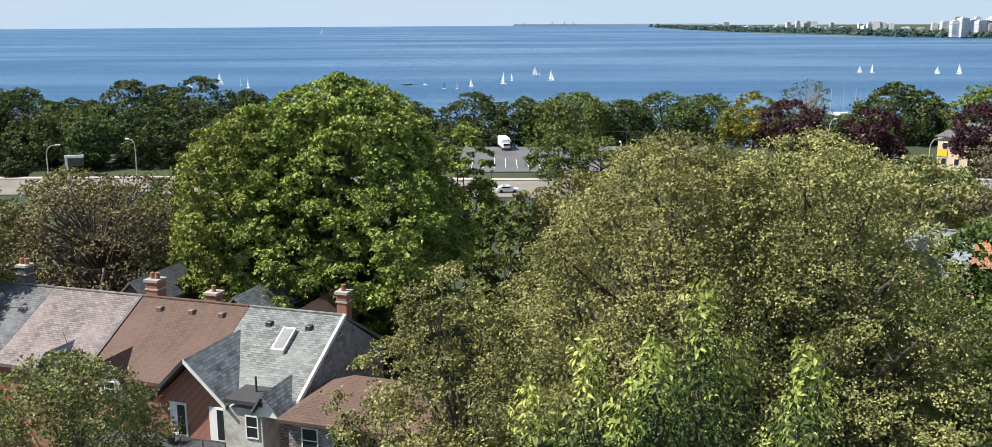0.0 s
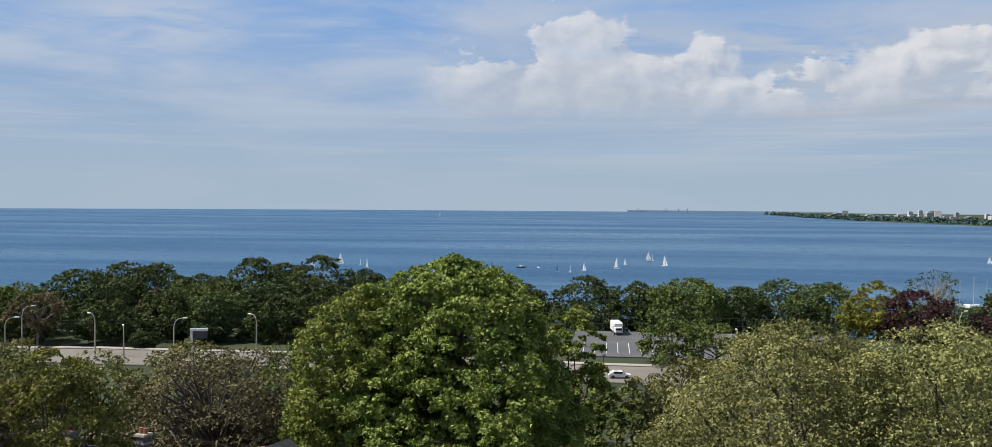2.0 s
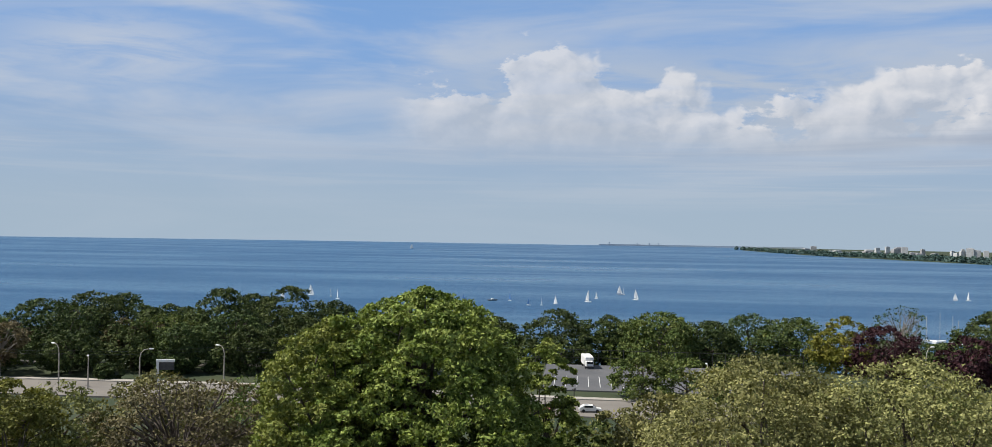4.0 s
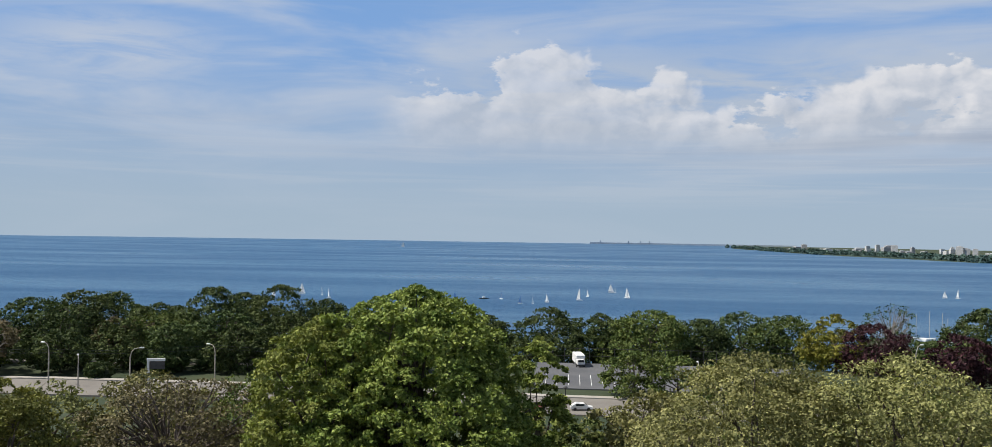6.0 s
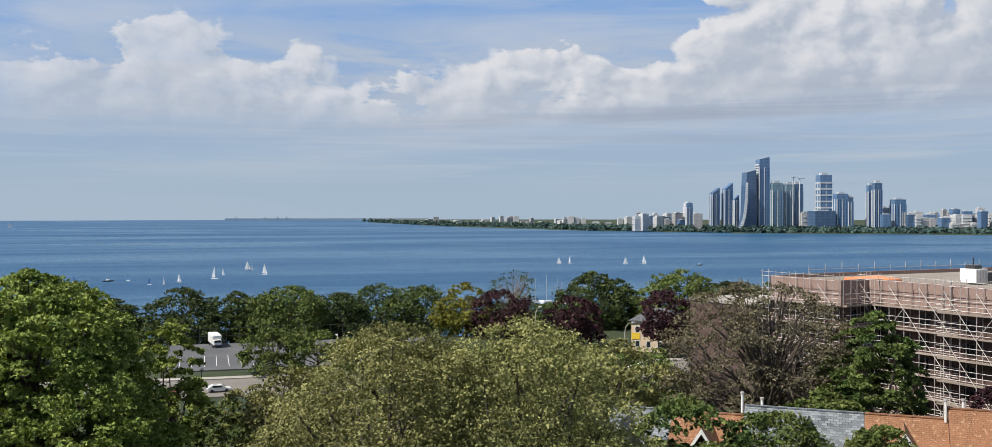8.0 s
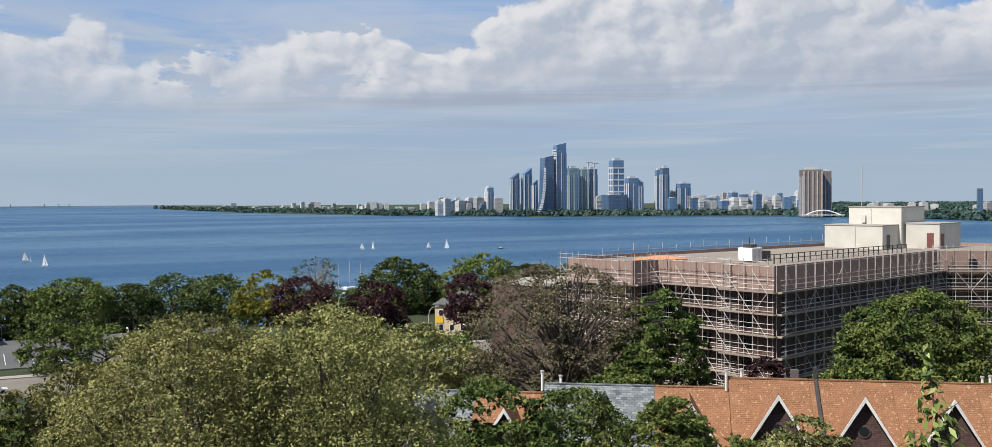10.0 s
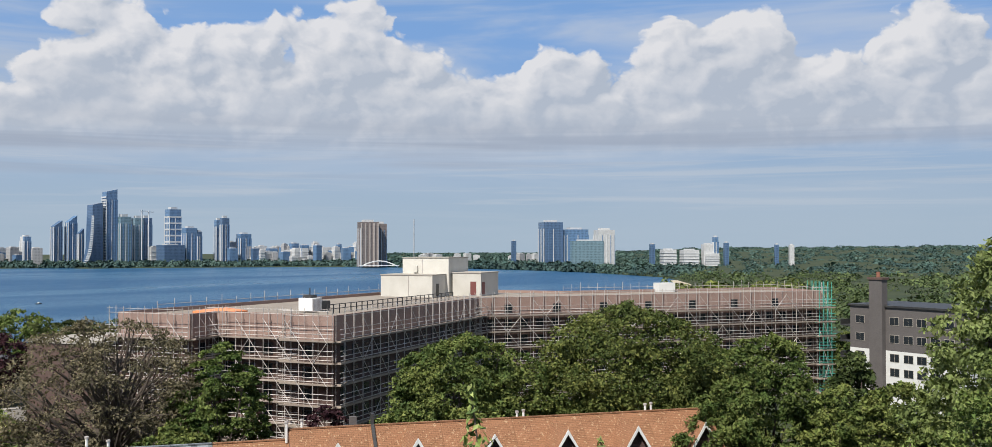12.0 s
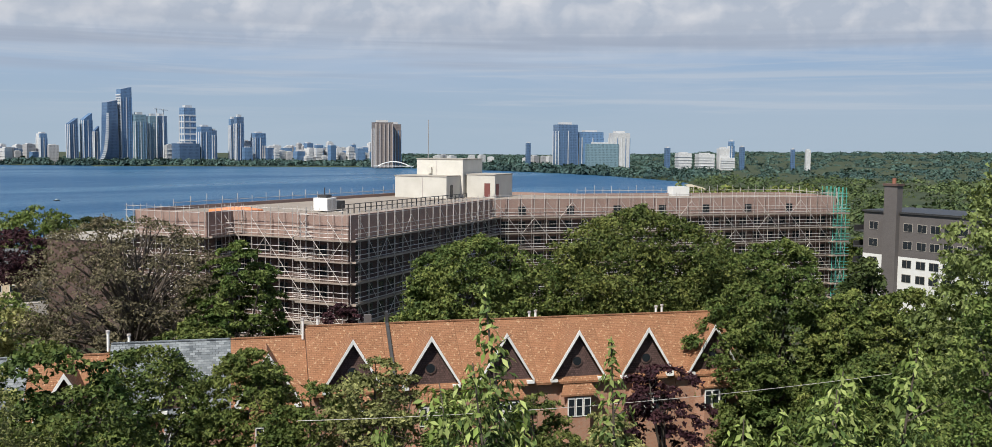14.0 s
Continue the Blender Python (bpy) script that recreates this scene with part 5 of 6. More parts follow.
for i, (x, y, h, w) in enumerate(FILL):
    make_tree("street_tree", ("olive green", "mid green", "silvery green")[i % 3] + " leafy tree on the slope below the houses", (x, y, land_at(x, y)), args(200 + i, h, w, low=0.08, clumps=120, count=9000 if y > 60 else 70000, leaf=0.40 if y > 60 else 0.15, profile=("dome", "round")[i % 2], spray=0.95, thin=0.4, limbs=24), M[("locust_leaf", "mid_leaf", "locust_leaf")[i % 3]], M["bark"], "street trees")
for i, (x, y, h, w) in enumerate(((45.0, 36.6, 15.1, 8.5), (49.1, 34.5, 14.0, 7.0), (53.1, 32.0, 12.6, 7.0), (41.4, 46.2, 14.2, 9.0), (26.8, 48.0, 16.3, 10.0))):
    make_tree("garden_tree", "leafy green garden tree before the town houses", (x, y, 0), args(230 + i, h + 0.8, w, low=0.05, clumps=200, count=26000, leaf=0.24, profile="dome", thin=0.3, limbs=24), M[("mid_leaf", "dark_leaf", "locust_leaf")[i % 3]], M["bark"], "garden trees")
make_tree("plum_tree", "dark purple-leaved garden tree", (63.7, 33.6, 0), args(73, 14.5, 8.2, low=0.15, clumps=120, count=20000, leaf=0.28, thin=0.5), M["purple_leaf"], M["bark"], "garden trees")
make_tree("plum_tree", "small purple-leaved tree at the scaffold's foot", (84.0, 89.3, 0), args(74, 10.5, 6.0, low=0.15, clumps=60, count=7000, leaf=0.35), M["purple_leaf"], M["bark"], "garden trees")


def leader_tree(seed, foot, tips, label, fresh="bright_leaf", share=0.16):
    """A tall young maple whose upright leading shoots carry drooping leaves."""
    rng = np.random.default_rng(seed)
    t = thing("young_maple", pose(*foot, 0), label, "tree", "young maples")
    bm = bmesh.new()
    tube(bm, [(0, 0, -0.4), (0.1, 0.05, 9), (0, 0, 18)], [0.22, 0.17, 0.12], 7)
    part("trunk", bm, M["bark"], t)
    bl, pos, nor, age = bmesh.new(), [], [], []
    for tip, spread in tips:
        e = Vector(tip) - Vector((*foot, 0))
        st = Vector((0, 0, 14 + 3 * rng.random()))
        mid = st.lerp(e, 0.5) + Vector((e.x, e.y, 0)) * 0.25
        tube(bl, [st, mid, e.lerp(mid, 0.35), e], [0.07, 0.05, 0.025, 0.008], 5)
        k = int(1700 * spread)
        s = rng.random(k) ** 0.75
        along = np.outer(1 - s, np.array(e)) + np.outer(s, np.array(mid))
        r = (0.10 + 0.75 * s ** 0.6 + 0.12 * np.sin(s * 17 + tip[0] * 9)) * spread
        age.append(s)
        ph = rng.random(k) * math.tau
        q = np.sqrt(rng.random(k))
        pos.append(along + np.stack([np.cos(ph) * r * q, np.sin(ph) * r * q, -0.18 * q * r], 1))
        nor.append(np.stack([np.cos(ph), np.sin(ph), 0.5 + 0.5 * rng.random(k)], 1) + rng.normal(size=(k, 3)) * 0.4)
        for _ in range(16):
            f = e.lerp(mid, 0.15 + rng.random() * 0.8)
            g_ = f + Vector((rng.normal() * 0.35 * spread, rng.normal() * 0.35 * spread, 0.25))
            tube(bl, [f, g_], [0.014, 0.004], 4)
    part("limb_work", bl, M["bark"], t)
    pos, nor = np.concatenate(pos), np.concatenate(nor)
    age = np.concatenate(age) + rng.normal(size=len(pos)) * 0.07
    for nm, pick, mt in (("crown", age > share, "young_leaf"), ("new_growth", age <= share, fresh)):
        k = int(pick.sum())
        me = leaf_mesh(nm, pos[pick], nor[pick], 0.09 + 0.10 * rng.random(k), rng, aspect=0.40, fold=0.10, droop=1.6, folded=True)
        me.materials.append(M[mt])
        new(nm, me).parent = t


leader_tree(81, (4.0, 16.6), [((3.6, 16.6, 25.5), 1.2), ((5.1, 15.2, 24.9), 1.2), ((1.6, 17.0, 24.4), 1.4), ((2.6, 15.8, 24.9), 1.1), ((4.3, 17.2, 24.3), 1.5), ((3.0, 17.6, 24.0), 1.6), ((5.6, 16.4, 24.0), 1.4), ((0.6, 17.4, 23.4), 1.3), ((2.2, 16.0, 23.6), 1.5), ((5.0, 15.6, 23.2), 1.5)], "young maple with bright fresh leaves close below", "fresh_leaf", 0.24)
leader_tree(82, (12.4, 6.0), [((10.2, 8.1, 28.15), 0.7), ((11.7, 7.0, 27.35), 0.7), ((10.6, 8.3, 26.9), 1.2), ((9.9, 8.6, 26.8), 1.1), ((13.3, 4.3, 27.0), 1.2), ((13.9, 3.5, 27.4), 1.0), ((12.6, 5.4, 26.3), 1.0), ((14.0, 4.6, 26.6), 1.3), ((9.4, 9.2, 26.2), 1.0), ((13.0, 5.0, 26.4), 1.0), ((9.75, 7.9, 27.2), 1.0), ((10.15, 7.4, 26.7), 0.9)], "tall young maple with drooping fresh leaves")

# park trees between the road and the lake
PARK_A = [(-163.4, 251.6, 11.0, 13.5), (-147.7, 261.1, 15.8, 19.3), (-143.0, 277.3, 18.0, 19.1), (-138.5, 288.5, 18.8, 18.5), (-118.6, 275.6, 14.5, 18.4), (-117.9, 288.9, 14.6, 14.1), (-99.2, 267.2, 19.0, 18.4), (-101.5, 301.4, 20.6, 13.3), (-86.0, 287.4, 21.8, 18.4), (-76.2, 302.6, 18.4, 18.1), (-44.1, 296.7, 19.5, 14.5), (-55.4, 299.9, 13.7, 15.7), (-25.3, 298.9, 14.2, 15.5), (7.7, 299.9, 15.8, 14.5), (-129.1, 290.6, 9.7, 16.4), (-172.9, 245.2, 12.2, 19.3), (-66.0, 296.0, 12.0, 16.0), (-185.0, 250.0, 13.0, 18.0), (-205.0, 252.0, 14.0, 18.0)]
PARK_B = [(-7.3, 289.9, 16.7, 18.7), (22.4, 284.1, 16.3, 20.2), (38.3, 297.5, 14.4, 18.4), (53.7, 313.4, 18.3, 23.5), (66.6, 311.0, 16.8, 23.5), (112.4, 278.1, 18.0, 18.4), (123.4, 284.4, 16.0, 17.0), (132.4, 258.0, 18.5, 19.6), (97.5, 273.1, 9.0, 14.0), (148.1, 260.9, 14.4, 15.5), (14.5, 304.7, 13.5, 13.7), (-33.5, 298.1, 8.1, 11.6), (90.0, 300.0, 10.0, 16.0), (162.0, 262.0, 14.0, 17.0), (30.0, 300.0, 13.0, 16.0)]
LOW_T = [(13.5, 215.5, 10.0, 13.0), (23.3, 217.0, 9.0, 15.4), (34.7, 209.1, 9.5, 15.0), (64.5, 205.1, 6.3, 12.5), (70.2, 192.6, 5.7, 13.2), (70.7, 176.4, 4.5, 11.0), (-97.9, 232.2, 6.3, 7.8), (-109.1, 219.4, 4.1, 6.3), (79.5, 150.3, 4.7, 8.8), (-41.6, 185.4, 3.5, 9.8), (47.9, 216.8, 5.6, 12.9)]
for i, (x, y, h, w) in enumerate(PARK_A):
    make_tree("park_tree", "dark green spreading park tree near the shore", (x, y, land_at(x, y)), args(100 + i, h, w * 1.2, low=0.12, clumps=150, count=10500, leaf=0.72, profile=("dome", "round", "dome")[i % 3], spray=1.05, limbs=16), M["park_leaf"], M["bark"], "park trees")
LAWN_T = [(-171, 234, 12.5, 16), (-160, 222, 11.0, 14), (-152, 238, 13.5, 17), (-143, 226, 11.5, 14), (-130, 240, 13.0, 17), (-122, 227, 10.5, 14), (-112, 238, 12.5, 16), (-107, 246, 13.5, 17), (-98, 236, 12.0, 15), (-90, 250, 14.0, 17), (-82, 238, 11.5, 15), (-72, 250, 13.5, 17), (-64, 240, 12.0, 16), (-52, 254, 13.0, 17), (-42, 242, 11.5, 15), (-186, 240, 13.0, 17)]
for i, (x, y, h, w) in enumerate(LAWN_T):
    make_tree("park_tree", "dark spreading park tree shading the lawn by the road", (x, y, land_at(x, y)), args(300 + i, h, w, low=0.16, clumps=120, count=9000, leaf=0.62, profile=("dome", "round")[i % 2], spray=1.05, limbs=16), M["mid_leaf"] if i % 5 == 2 else M["park_leaf"], M["bark"], "park trees")
for i, (x, y, h, w) in enumerate(PARK_B):
    make_tree("park_tree", "green leafy park tree near the shore", (x, y, land_at(x, y)), args(130 + i, h, w * 1.2, low=0.05, clumps=150, count=10500, leaf=0.72, profile=("dome", "round")[i % 2], spray=1.05, limbs=14), M["mid_leaf"] if i % 3 == 1 else M["park_leaf"], M["bark"], "park trees")
for i, (x, y, h, w) in enumerate(LOW_T):
    make_tree("small_tree", "low rounded green tree beside the road", (x, y, land_at(x, y)), args(150 + i, h, w, low=0.12, clumps=50, count=5000, leaf=0.55, spray=1.3, limbs=8), M["park_leaf"] if i > 5 else M["mid_leaf"], M["bark"], "roadside trees")
for i, (x, y, h, w) in enumerate(((-113.8, 242.6, 12.3, 12.9), (-135.4, 219.6, 12.8, 13.3))):
    make_tree("birch_tree", "thin tree with pale forking trunks and brownish leaves", (x, y, land_at(x, y)), args(165 + i, h, w, low=0.35, clumps=60, count=4200, leaf=0.6, profile="vase", limbs=30), M["olive_leaf"], M["pale_bark"] if i else M["bark"], "park trees")
make_tree("golden_tree", "yellowing green park tree", (71.0, 270.9, land_at(71, 270.9)), args(168, 15.4, 15.3, low=0.15, clumps=70, count=6500, leaf=0.7, spray=1.25), M["yellow_leaf"], M["bark"], "park trees")
for i, (x, y, h, w) in enumerate(((79.2, 263.3, 13.6, 17.7), (91.1, 238.2, 13.6, 14.0), (105.0, 213.4, 16.5, 12.5))):
    make_tree("copper_beech", "dark purple-leaved tree near the shore", (x, y, land_at(x, y)), args(170 + i, h, w, low=0.33 if i == 2 else 0.10, clumps=90, count=6500, leaf=0.65, spray=1.2), M["purple_leaf"], M["bark"], "purple trees")
make_tree("bare_tree", "half-bare pale tree with a fan of twigs", (91.7, 290.9, land_at(91, 291)), args(175, 19.8, 16.5, low=0.3, clumps=90, count=1500, leaf=0.6, profile="spread", limbs=80), M["park_leaf"], M["pale_bark"], "park trees")
make_tree("elm_tree", "leafy tree between the scaffolding and the flats", (206.0, 64.0, 0), args(177, 12.0, 13.0, low=0.05, clumps=90, count=9000, leaf=0.5), M["dark_leaf"], M["bark"], "street trees")
make_tree("blue_spruce", "pale blue-green conifer near the brick building", (128.0, 240.0, land_at(128, 240)), args(176, 16.0, 8.0, low=0.1, clumps=60, count=5000, leaf=0.6, profile="cone", droop=0.8), M["willow_leaf"], M["bark"], "park trees")


# ---- far shores ----
def woods(name, label, seed, spots, leaf, count, material, tall):
    """Far woodland: rounded tops made of many leaf clumps, resting on the ground."""
    rng = np.random.default_rng(seed)
    pos, nor, size = [], [], []
    for x, y, z, r in spots:
        near = math.hypot(x, y) < 1300
        per = count * (2 if near else 1)
        d = rng.normal(size=(per, 3))
        d[:, 2] = np.abs(d[:, 2])
        d /= np.linalg.norm(d, axis=1, keepdims=True)
        pos.append(np.array([x, y, z]) + d * np.array([r, r, tall * (0.6 + 0.6 * rng.random())]) * (0.8 + 0.3 * rng.random((per, 1))))
        nor.append(d + rng.normal(size=(per, 3)) * 0.35)
        size.append(np.full(per, leaf * (0.7 if near else 1.0)) * (0.5 + 1.0 * rng.random(per)) * r / 8)
    me = leaf_mesh(name, np.concatenate(pos), np.concatenate(nor), np.concatenate(size), rng, aspect=0.9)
    me.materials.append(material)
    return tagged(new(name, me), label, "woods", kind="stuff")


def polar(az, d):
    return math.sin(radians(az)) * d, math.cos(radians(az)) * d


_r = np.random.default_rng(9)
COAST_AZ = [(8.6, 4060), (11.0, 3300), (13.5, 2850), (22.0, 2200), (31.0, 2030), (43.5, 2046), (50.0, 1900), (56.5, 1660), (59.5, 1520), (63.0, 1360), (64.5, 1100)]


def coast_d(az):
    return float(np.interp(az, [a for a, _ in COAST_AZ], [d for _, d in COAST_AZ]))


spots = []
for i in range(1500):
    az = 8.7 + 50.0 * _r.random() ** 0.9
    d = coast_d(az) + 12 + 260 * _r.random() ** 1.5
    spots.append((*polar(az, d), -14.5, 7 + 5 * _r.random()))
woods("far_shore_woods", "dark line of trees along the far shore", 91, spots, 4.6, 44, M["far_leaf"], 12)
near_w, far_w = [], []
for i in range(2300):
    az = 56.5 + 40 * _r.random()
    lo = coast_d(az) + 20 if az < 64.5 else 420 + 60 * _r.random()
    d = lo + (4300 - lo) * _r.random() ** 1.6
    x, y = polar(az, d)
    z = -13.5 + float(np.interp(d, [700, 1500, 3500], [0, 10, 34])) * float(np.interp(az, [40, 58, 66, 80], [0.0, 0.15, 0.8, 1.0]))
    (near_w if d < 1250 else far_w).append((x, y, z - 1.5 - 5 * _r.random(), 6 + d / 220 * _r.random() + 9 * _r.random() ** 2))
for i in range(420):
    az = 45.0 + 14 * _r.random()
    d = coast_d(az) + 250 + 1900 * _r.random()
    far_w.append((*polar(az, d), -14.0 + float(np.interp(d, [700, 1500, 3500], [0, 10, 34])) * float(np.interp(az, [40, 58], [0.0, 0.15])), 12 + 9 * _r.random()))
woods("inland_woods", "rolling deep green woods reaching inland", 92, near_w, 2.2, 60, M["wood_leaf"], 11)
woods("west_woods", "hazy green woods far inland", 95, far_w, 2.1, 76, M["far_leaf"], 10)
spots = [(*polar(62.5 + 8 * _r.random(), 560 + 330 * _r.random()), -13.0, 8 + 4 * _r.random()) for _ in range(70)]
woods("beach_woods", "lighter green shoreline trees behind the beach", 93, spots, 3.0, 90, M["mid_leaf"], 13)
spots = [(x, y, land_at(x, y) - 0.5, 4 + 3 * _r.random()) for x, y in ((-260 + 460 * _r.random(), 292 + 26 * _r.random()) for _ in range(150))]
woods("shore_scrub", "low green scrub along the near shore", 94, spots, 2.0, 60, M["park_leaf"], 7)
strip("beach", [(585, 318), (700, 372), (857, 436), (1000, 490), (1120, 560)], 16.0, -14.5, M["sand"], "narrow pale sand beach", "beach", 1.0)
strip("breakwater", [polar(60.5, 640), polar(60.9, 760), polar(62.6, 980)], 9.0, -14.2, M["concrete"], "long pale stone breakwater", "breakwater", 2.0)

# tower glass tints are lifted, with the bay's haze put into the colour
M["tower_blue"] = glass_wall("blue_tower_glass", (0.066, 0.118, 0.200))
M["tower_dark"] = glass_wall("dark_tower_glass", (0.046, 0.080, 0.140))
M["tower_teal"] = glass_wall("teal_tower_glass", (0.10, 0.155, 0.185))
M["tower_brown"] = glass_wall("brown_tower_wall", (0.10, 0.082, 0.076), 0.6)
M["tan_rib"] = worn("tan_concrete_rib", (0.36, 0.31, 0.28), (0.46, 0.40, 0.36), 0.1, 2.0, 0.8)
M["tower_white"] = glass_wall("white_tower_wall", (0.40, 0.41, 0.42), 0.6)
M["tower_grey"] = glass_wall("grey_tower_wall", (0.20, 0.20, 0.205), 0.6)
# pale blue-grey rock: the haze of distance is mixed into this colour
M["headland"] = worn("haze_tinted_rock", (0.30, 0.36, 0.42), (0.36, 0.42, 0.48), 0.002, 0.02, 0.9, 0.0)
M["band"] = worn("white_balcony_band", (0.52, 0.54, 0.56), (0.66, 0.67, 0.68), 0.02, 0.3, 0.6, 0.0)


def tower(az, d, w, top, kind, label, depth=None, turn=20, crown="flat", base=-13.5, bands=0, left=0):
    """A far tower block: body, roof piece and, where they show, projecting floor bands."""
    x, y = polar(az, d)
    t = thing("tower", pose(x, y, base, 0, 0, -az + turn), label, "tower", "far skyline")
    h = top - base
    dp = depth or w * 0.8
    w2, d2 = w / 2 * 0.86, dp / 2
    if crown == "taper":
        bm = bmesh.new()
        lo = [bm.verts.new(p) for p in ((-w2 * 1.2, -d2, 0), (w2, -d2, 0), (w2, d2, 0), (-w2 * 1.2, d2, 0))]
        m1 = [bm.verts.new(p) for p in ((-w2 * 0.75, -d2, h * 0.28), (w2, -d2, h * 0.28), (w2, d2, h * 0.28), (-w2 * 0.75, d2, h * 0.28))]
        hi = [bm.verts.new(p) for p in ((-w2 * 0.55, -d2, h * 0.96), (w2 * 0.9, -d2, h), (w2 * 0.9, d2, h), (-w2 * 0.55, d2, h * 0.96))]
        for a, b in ((lo, m1), (m1, hi)):
            for i in range(4):
                bm.faces.new((a[i], a[(i + 1) % 4], b[(i + 1) % 4], b[i]))
        bm.faces.new(hi)
        part("body", bm, M[kind], t)
    elif crown == "slant":
        sl = 0.965 if h > 110 else 0.87
        bm = bmesh.new()
        lo = [bm.verts.new(p) for p in ((-w2, -d2, 0), (w2, -d2, 0), (w2, d2, 0), (-w2, d2, 0))]
        hi = [bm.verts.new(p) for p in ((-w2, -d2, h * sl), (w2, -d2, h), (w2, d2, h), (-w2, d2, h * sl))]
        for i in range(4):
            bm.faces.new((lo[i], lo[(i + 1) % 4], hi[(i + 1) % 4], hi[i]))
        bm.faces.new(hi)
        part("body", bm, M[kind], t)
    else:
        part("body", boxes((-w2, w2, -d2, d2, 0, h)), M[kind], t)
        part("roof_box", boxes((-w2 * 0.6, w2 * 0.5, -d2 * 0.6, d2 * 0.6, h, h + min(5, h * 0.05))), M["tower_white"], t)
    if crown != "taper" and top > 38:
        for i in range(5):
            xx = -w2 + 2 * w2 * i / 4
            part("mullion", boxes((xx - 0.55, xx + 0.55, -d2 - 0.7, -d2 + 0.02, 0, h * 0.86)), M["band"] if i in (0, 2) else M["tower_blue"], t)
        # white strips on the left face only: its sunlit brightness put into them
        for i in range(3):
            yy = -d2 + 2 * d2 * i / 2
            part("mullion", boxes((-w2 - 0.7, -w2 + 0.02, yy - 1.2, yy + 1.2, 0, h * 0.86)), M["band"], t)
    for i in range(left):
        z = h * 0.92 * i / left
        part("balcony_slab", boxes((-w2 - 1.6, -w2 + 0.02, -d2, d2, z, z + h / left * 0.5)), M["band"], t)
    for i in range(bands):
        z = h * (0.30 + 0.66 * i / max(bands, 1))
        part("floor_band", boxes((-w2 - 0.8, w2 + 0.8, -d2 - 0.8, d2 + 0.8, z, z + h * 0.026)), M["band"], t)
    return t


SD = 2150.0
K_ = SD / 1554.0


def tz(el):
    return 30 + SD * math.tan(radians(el))


# condominium cluster across the bay: azimuth, width, height angle
for az, w, el, kind, cr, bands, lab in (
        (28.97, 24, 1.32, "tower_dark", "slant", 0, "slant-topped dark glass tower"), (29.68, 25, 1.60, "tower_blue", "slant", 0, "slant-topped blue glass tower"),
        (30.15, 14, 0.90, "tower_dark", "slant", 0, "short slant-topped glass tower"), (30.80, 40, 2.30, "tower_dark", "taper", 0, "tall flared tower with white balcony edge"),
        (31.60, 32, 3.04, "tower_blue", "slant", 26, "tallest white-banded tower with sloped crown"), (32.32, 32, 1.55, "tower_teal", "flat", 0, "teal glass slab tower"),
        (33.02, 26, 1.50, "tower_teal", "flat", 0, "teal glass tower under construction"), (33.45, 28, 1.52, "tower_dark", "flat", 0, "dark blue glass tower"),
        (34.87, 36, 2.00, "tower_blue", "flat", 6, "blue tower with wide white bands"), (34.75, 62, 0.0, "tower_dark", "flat", 0, "dark glass podium block"),
        (35.75, 34, 0.95, "tower_blue", "flat", 0, "rounded blue glass tower"), (36.25, 14, 0.75, "tower_dark", "flat", 0, "slim dark tower"),
        (37.28, 18, 1.42, "tower_blue", "flat", 0, "blue glass slab tower"), (37.62, 22, 1.52, "tower_dark", "flat", 0, "tall dark blue glass tower"),
        (38.68, 34, 0.62, "tower_blue", "flat", 0, "mid-height blue glass tower with pointed cap"), (37.80, 36, -0.25, "tower_blue", "flat", 0, "low blue glass block"),
        (39.3, 20, -0.2, "tower_dark", "flat", 0, "low dark glass block"), (33.9, 26, -0.1, "tower_white", "flat", 3, "pale podium block")):
    tower(az, SD + 6 * w % 60, w * 0.82, tz(el), kind, lab + " across the bay", turn=24, crown=cr, bands=bands if bands < 20 else 0, left=bands if bands >= 20 else 0)
# flared white edge of the tapering tower
x, y = polar(30.62, SD - 22)
t = thing("tower_fin", pose(x, y, -13.5, 0, 0, -30.6), "curved white balcony fin of the flared tower", "tower fin")
for i in range(28):
    f = i / 27
    xo = -15 * math.exp(-f * 5.5) + f * 5 - 2
    part("balcony", boxes((xo, xo + 7.5 - 3 * f, -3, 3, f * 100, f * 100 + 2.4)), M["band"], t)
# brown twin slab near the bridge
t = tower(45.65, 1960, 42, 30 + 1960 * math.tan(radians(1.32)), "tower_brown", "tall brown ribbed apartment slab by the bridge", turn=12)
for i in range(5):
    part("rib", boxes((-17.5 + i * 8.2, -15.2 + i * 8.2, -18.4, -16.6, 0, 86)), M["tan_rib"], t)
tower(46.35, 1975, 26, 30 + 1975 * math.tan(radians(1.22)), "tower_brown", "second brown ribbed apartment slab", turn=12)
